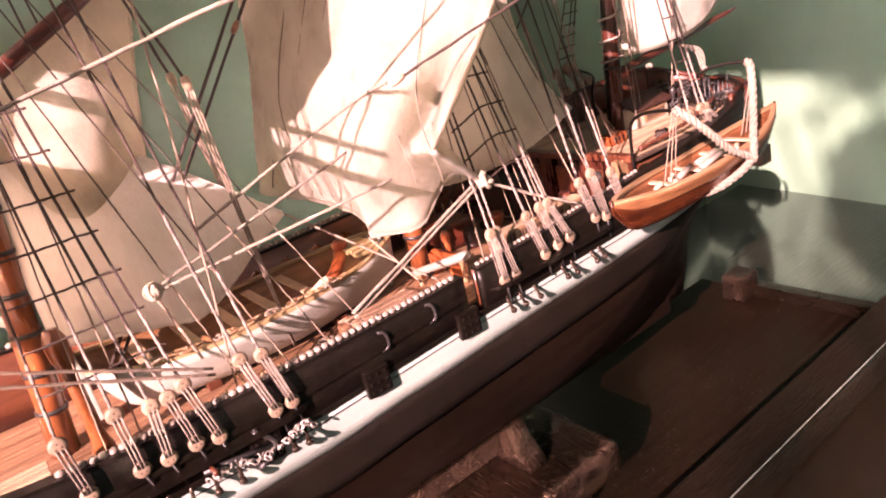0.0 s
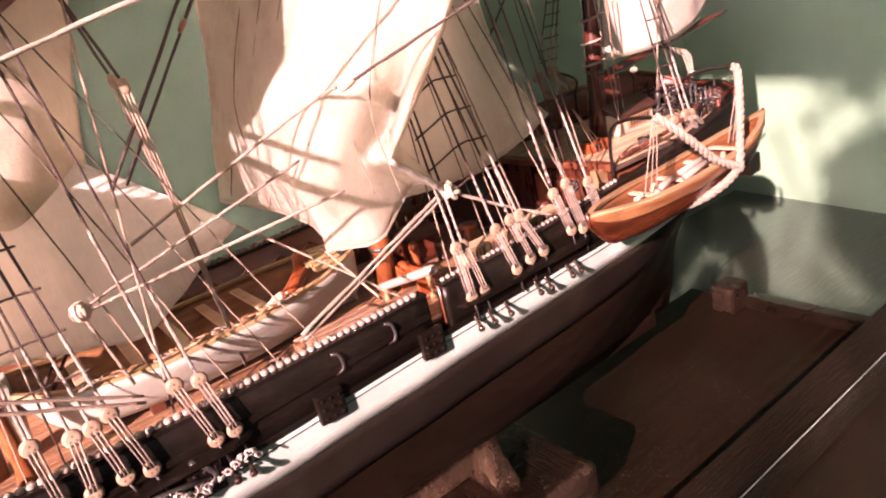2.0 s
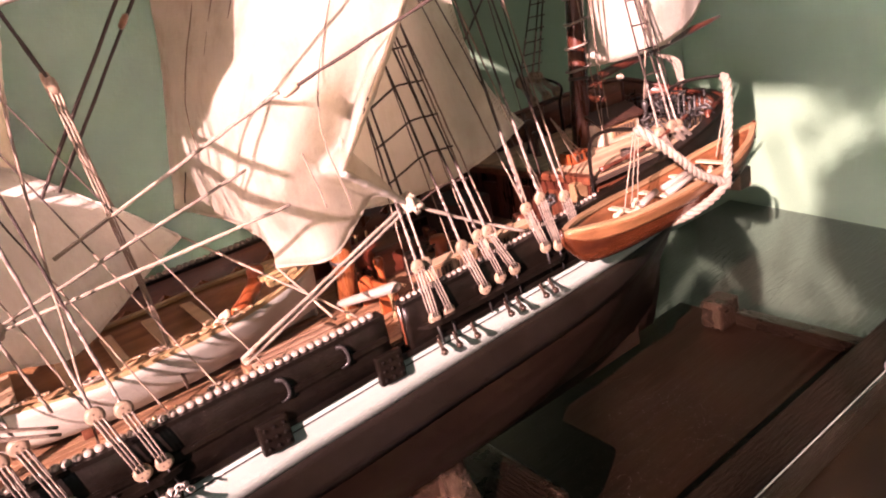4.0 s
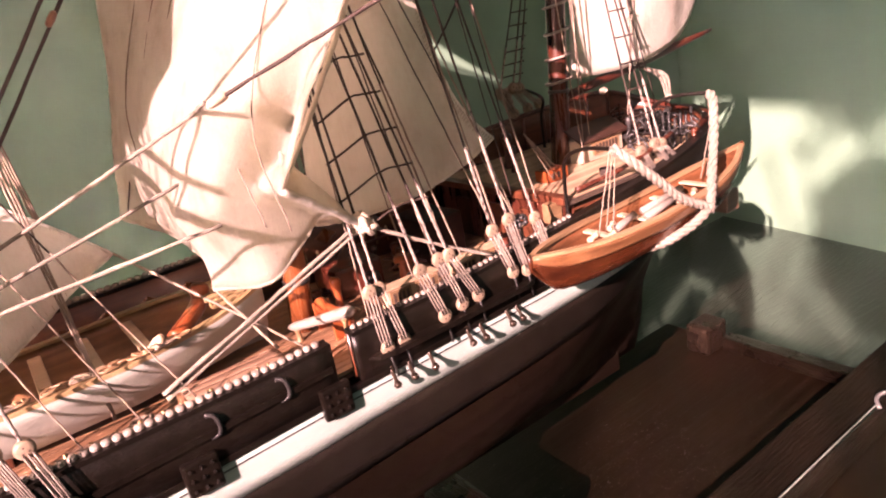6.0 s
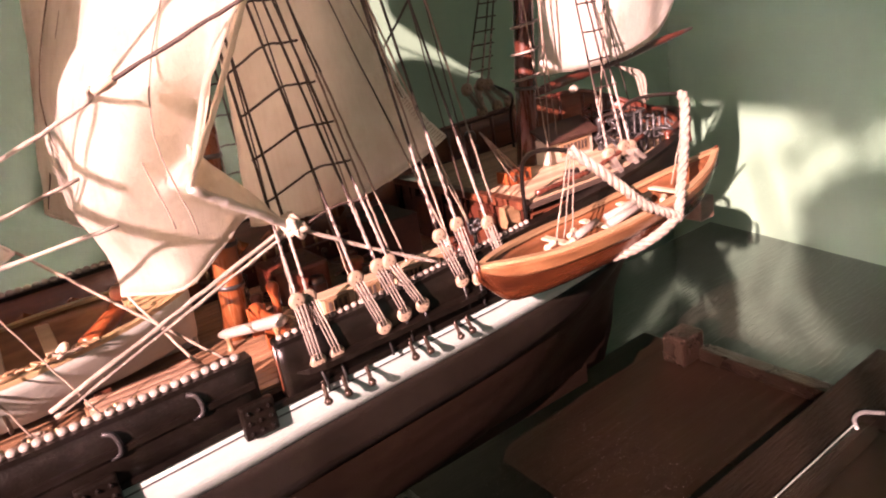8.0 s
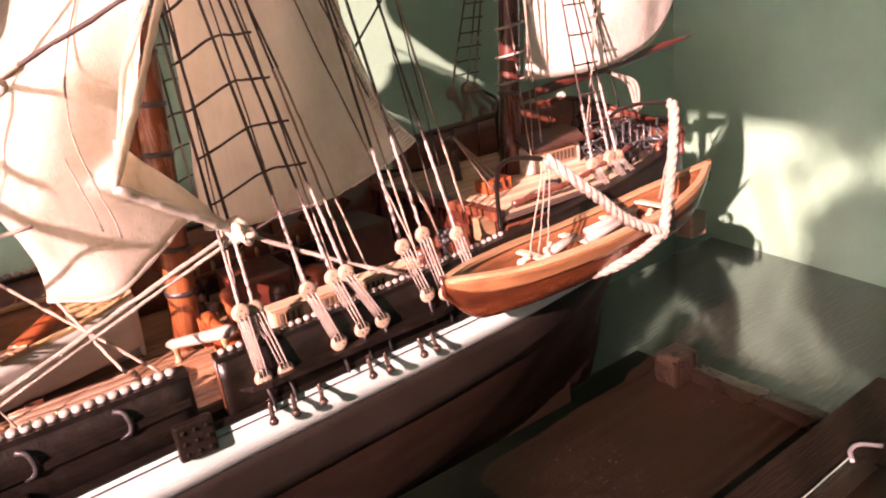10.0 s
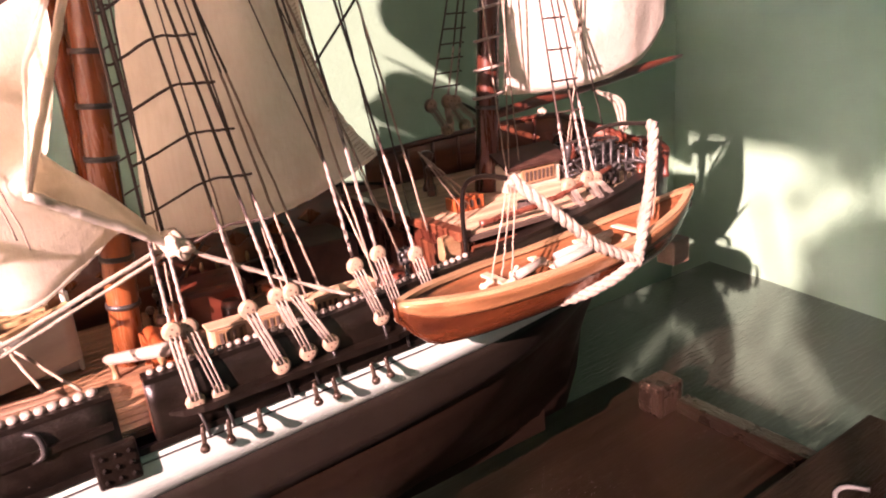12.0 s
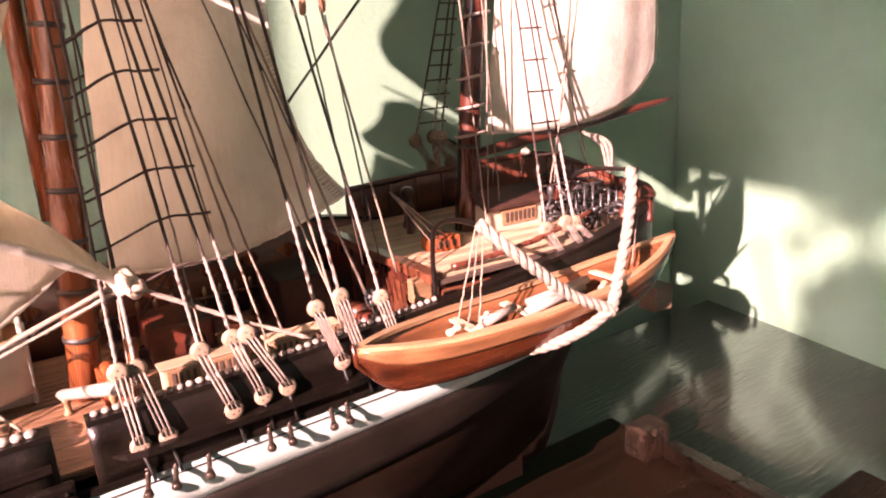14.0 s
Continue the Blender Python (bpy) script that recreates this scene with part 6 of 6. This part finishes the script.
barrel(0.3300, 0.3240, 0.1705, 0.0046, 0.0120, M_SPAR, "red-brown wooden barrel on the deck")
barrel(0.3320, 0.3360, 0.1705, 0.0046, 0.0120, M_BULWARK, "dark wooden barrel on the deck")
barrel(0.2680, 0.3500, 0.1705, 0.0044, 0.0110, M_SPAR, "red-brown wooden barrel on the deck")
barrel(0.3330, 0.3000, 0.1705, 0.0040, 0.0130, M_RED, "orange-red wooden barrel on the deck")


def capstan(x, y, z, mat, label):
    c = new("capstan")
    c.parent = ship
    c.location = SHIP @ Vector((x, y, z))
    tagged(c, label)
    part("capstan_drum", lathe(bmesh.new(), [(0.0060, 0), (0.0060, 0.0014), (0.0042, 0.0030), (0.0034, 0.0080), (0.0050, 0.0105), (0.0056, 0.0125), (0.0048, 0.0140)], Matrix(), 16), mat, c, "", True)
    for i in range(4):
        a = math.pi * i / 2 + 0.4
        part("capstan_bar", tube(bmesh.new(), [(0.003 * math.cos(a), 0.003 * math.sin(a), 0.0116), (0.0125 * math.cos(a), 0.0125 * math.sin(a), 0.0116)], 0.0006, 6), M_BULWARK, c, "", True)


tackle = bmesh.new()
rnd = random.Random(51)
for k in range(22):
    way = Vector([rnd.gauss(0, 1) for _ in range(3)]).normalized() * 0.0028
    bmesh.ops.create_icosphere(tackle, subdivisions=1, radius=rnd.uniform(0.0010, 0.0017), matrix=Matrix.Translation(Vector((0.3240, 0.3030, 0.1965)) + way))
tube(tackle, [(0.3240, 0.3030, 0.1705), (0.3240, 0.3030, 0.1960)], 0.0010, 8)
fit("tackle_ball", tackle, M_IRON, "glossy black knotted ball on a short post", True)
fit("rail_box", boxed(0.3390, 0.3470, 0.2985, 0.3040, 0.1905, 0.2000, 0.0008), M_GUN, "small orange wooden box behind the rail")
capstan(0.2860, 0.3480, 0.1705, M_RED, "glossy red-brown capstan")
fit("deck_cover", boxed(0.2520, 0.2780, 0.3560, 0.3820, 0.1705, 0.1860, 0.002), M_SPAR, "dark red hatch cover on the main deck")
fit("deck_cabin", boxed(0.3060, 0.3300, 0.3560, 0.3880, 0.1705, 0.1930, 0.0012), M_ROOF, "dark brown deck cabin")
fit("bow_rack", boxed(0.0180, 0.0420, 0.2980, 0.3100, 0.1705, 0.1860, 0.0010), M_SPAR, "reddish slatted rack near the bow")
for k in range(4):
    fit("rack_slat", boxed(0.0175, 0.0425, 0.2985 + 0.003 * k, 0.3003 + 0.003 * k, 0.1862, 0.1876, 0.0003), M_DECK, "pale slat")
# ironwork on the stern deck
for k, (x, y, h) in enumerate(((0.4400, 0.3150, 0.016), (0.4460, 0.3120, 0.020), (0.4520, 0.3170, 0.014), (0.4350, 0.3290, 0.018), (0.4560, 0.3240, 0.017), (0.4660, 0.3180, 0.012))):
    turned_post(x, y, 0.2010, h, 0.0019, M_IRON, "black iron stanchion", "stanchion")
for k in range(4):
    a = 0.207 + 0.004 * k
    fit("guard_rail", tube(bmesh.new(), curve_pts([(0.4300, 0.3080, a), (0.4450, 0.3100, a + 0.001), (0.4580, 0.3180, a), (0.4640, 0.3320, a - 0.001)], 16), 0.0006, 6), M_IRON, "black iron guard rail", True)
fit("binnacle", lathe(bmesh.new(), [(0.0040, 0), (0.0034, 0.002), (0.0030, 0.009), (0.0040, 0.010), (0.0038, 0.013), (0.0016, 0.016)], pose(0.4380, 0.3420, 0.2010), 14), M_DARKMAST, "dark wooden binnacle", True)


def anchor():
    """The anchor stowed on the side near the bow, with its chain."""
    a = new("anchor")
    a.parent = ship
    a.location = SHIP @ Vector((0.0980, CY - beam(0.098) - 0.0045, 0.1640))
    a.rotation_euler = (0, radians(8), 0)
    tagged(a, "black iron anchor with pale chain at the bow")
    part("shank", tube(bmesh.new(), [(-0.014, 0, 0), (0.012, 0, 0)], 0.0011, 8), M_IRON, a, "", True)
    part("arms", tube(bmesh.new(), curve_pts([(0.006, 0, -0.008), (0.012, 0, -0.003), (0.0135, 0, 0), (0.012, 0, 0.003), (0.006, 0, 0.008)], 16), 0.0012, 8), M_IRON, a, "", True)
    part("stock", tube(bmesh.new(), [(-0.011, -0.006, 0.001), (-0.011, 0.004, 0.001)], 0.0011, 8), M_BULWARK, a, "", True)
    rnd = random.Random(21)
    src = None
    for i in range(34):
        t = i / 33
        p = (lerp(-0.012, 0.030, t) + rnd.uniform(-0.001, 0.001), -0.001 + rnd.uniform(-0.0012, 0.0012), lerp(-0.004, 0.0015, t) + 0.002 * math.sin(9 * t) + rnd.uniform(-0.0006, 0.0006))
        m = pose(*p, rnd.uniform(0, 180), rnd.uniform(0, 180), rnd.uniform(0, 180))
        if src is None:
            ring = [(0.0010 * math.cos(q), 0.0015 * math.sin(q), 0) for q in [2 * math.pi * j / 12 for j in range(13)]]
            src = part("chain_link", tube(bmesh.new(), ring, 0.00040, 6, False), M_CHAIN, a, "", True)
            src.matrix_basis = m
        else:
            twin(src, a, m)


anchor()


def stern_tangle():
    """Dark chain and line heaped on the stern deck."""
    rnd = random.Random(23)
    bm = bmesh.new()
    for k in range(30):
        c = Vector((rnd.uniform(0.424, 0.462), rnd.uniform(0.303, 0.334), rnd.uniform(0.2035, 0.2150)))
        r = rnd.uniform(0.002, 0.0055)
        way = Euler((rnd.uniform(-0.9, 0.9), rnd.uniform(-0.9, 0.9), rnd.uniform(0, 6))).to_matrix()
        pts = [SHIP @ (c + way @ Vector((r * math.cos(a * 0.8) * rnd.uniform(0.7, 1.2), r * math.sin(a * 0.8), 0.0004 * a))) for a in range(9)]
        tube(bm, curve_pts(pts, 26), rnd.choice((0.00045, 0.0006, 0.0008)), 5)
    tagged(part("tangle", bm, M_IRON, ship, "tangled heap of glossy black line on the stern deck", True), kind="stuff")
    for k in range(7):
        x = 0.428 + 0.0055 * k
        fit("stern_stanchion", tube(bmesh.new(), [(x, 0.3045 + 0.0004 * k, 0.2010), (x + 0.0004, 0.3045 + 0.0004 * k, rnd.uniform(0.2150, 0.2220))], 0.0007, 8), M_IRON, "black iron stanchion", True)


stern_tangle()


def deck_gear():
    """Small varnished and metal gear between the masts."""
    rnd = random.Random(41)
    for k in range(26):
        x = rnd.uniform(0.228, 0.338)
        y = rnd.uniform(0.318, 0.388)
        if abs(y - CY) < 0.008 and 0.235 < x < 0.262:
            continue
        kind = k % 4
        if kind == 0:
            bm = lathe(bmesh.new(), [(0.0022, 0), (0.0028, 0.002), (0.0024, 0.004), (0.0028, 0.006), (0.0020, 0.0075)], pose(x, y, 0.1705), 14)
            fit("cask", bm, M_BULWARK, "varnished red-brown cask", True)
        elif kind == 1:
            bm = lathe(bmesh.new(), [(0.0007, 0), (0.0008, 0.009), (0.0016, 0.0098), (0.0018, 0.0112), (0.0010, 0.0124)], pose(x, y, 0.1705), 10)
            fit("bollard", bm, M_STUD, "dark metal bollard", True)
        elif kind == 2:
            pts = [(x + 0.0030 * math.cos(a * 0.75) * (1 - a * 0.012), y + 0.0030 * math.sin(a * 0.75), 0.1711 + 0.00016 * a) for a in range(26)]
            fit("line_coil", tube(bmesh.new(), curve_pts(pts, 80), 0.00055, 5), rnd.choice((M_LINE, M_TAR)), "coiled line on deck", True)
        else:
            bm = boxed(x - 0.0036, x + 0.0036, y - 0.0026, y + 0.0026, 0.1705, 0.1705 + rnd.uniform(0.004, 0.008), 0.0006)
            fit("deck_box", bm, rnd.choice((M_MAST, M_BULWARK, M_SPAR)), "small varnished deck box")


deck_gear()
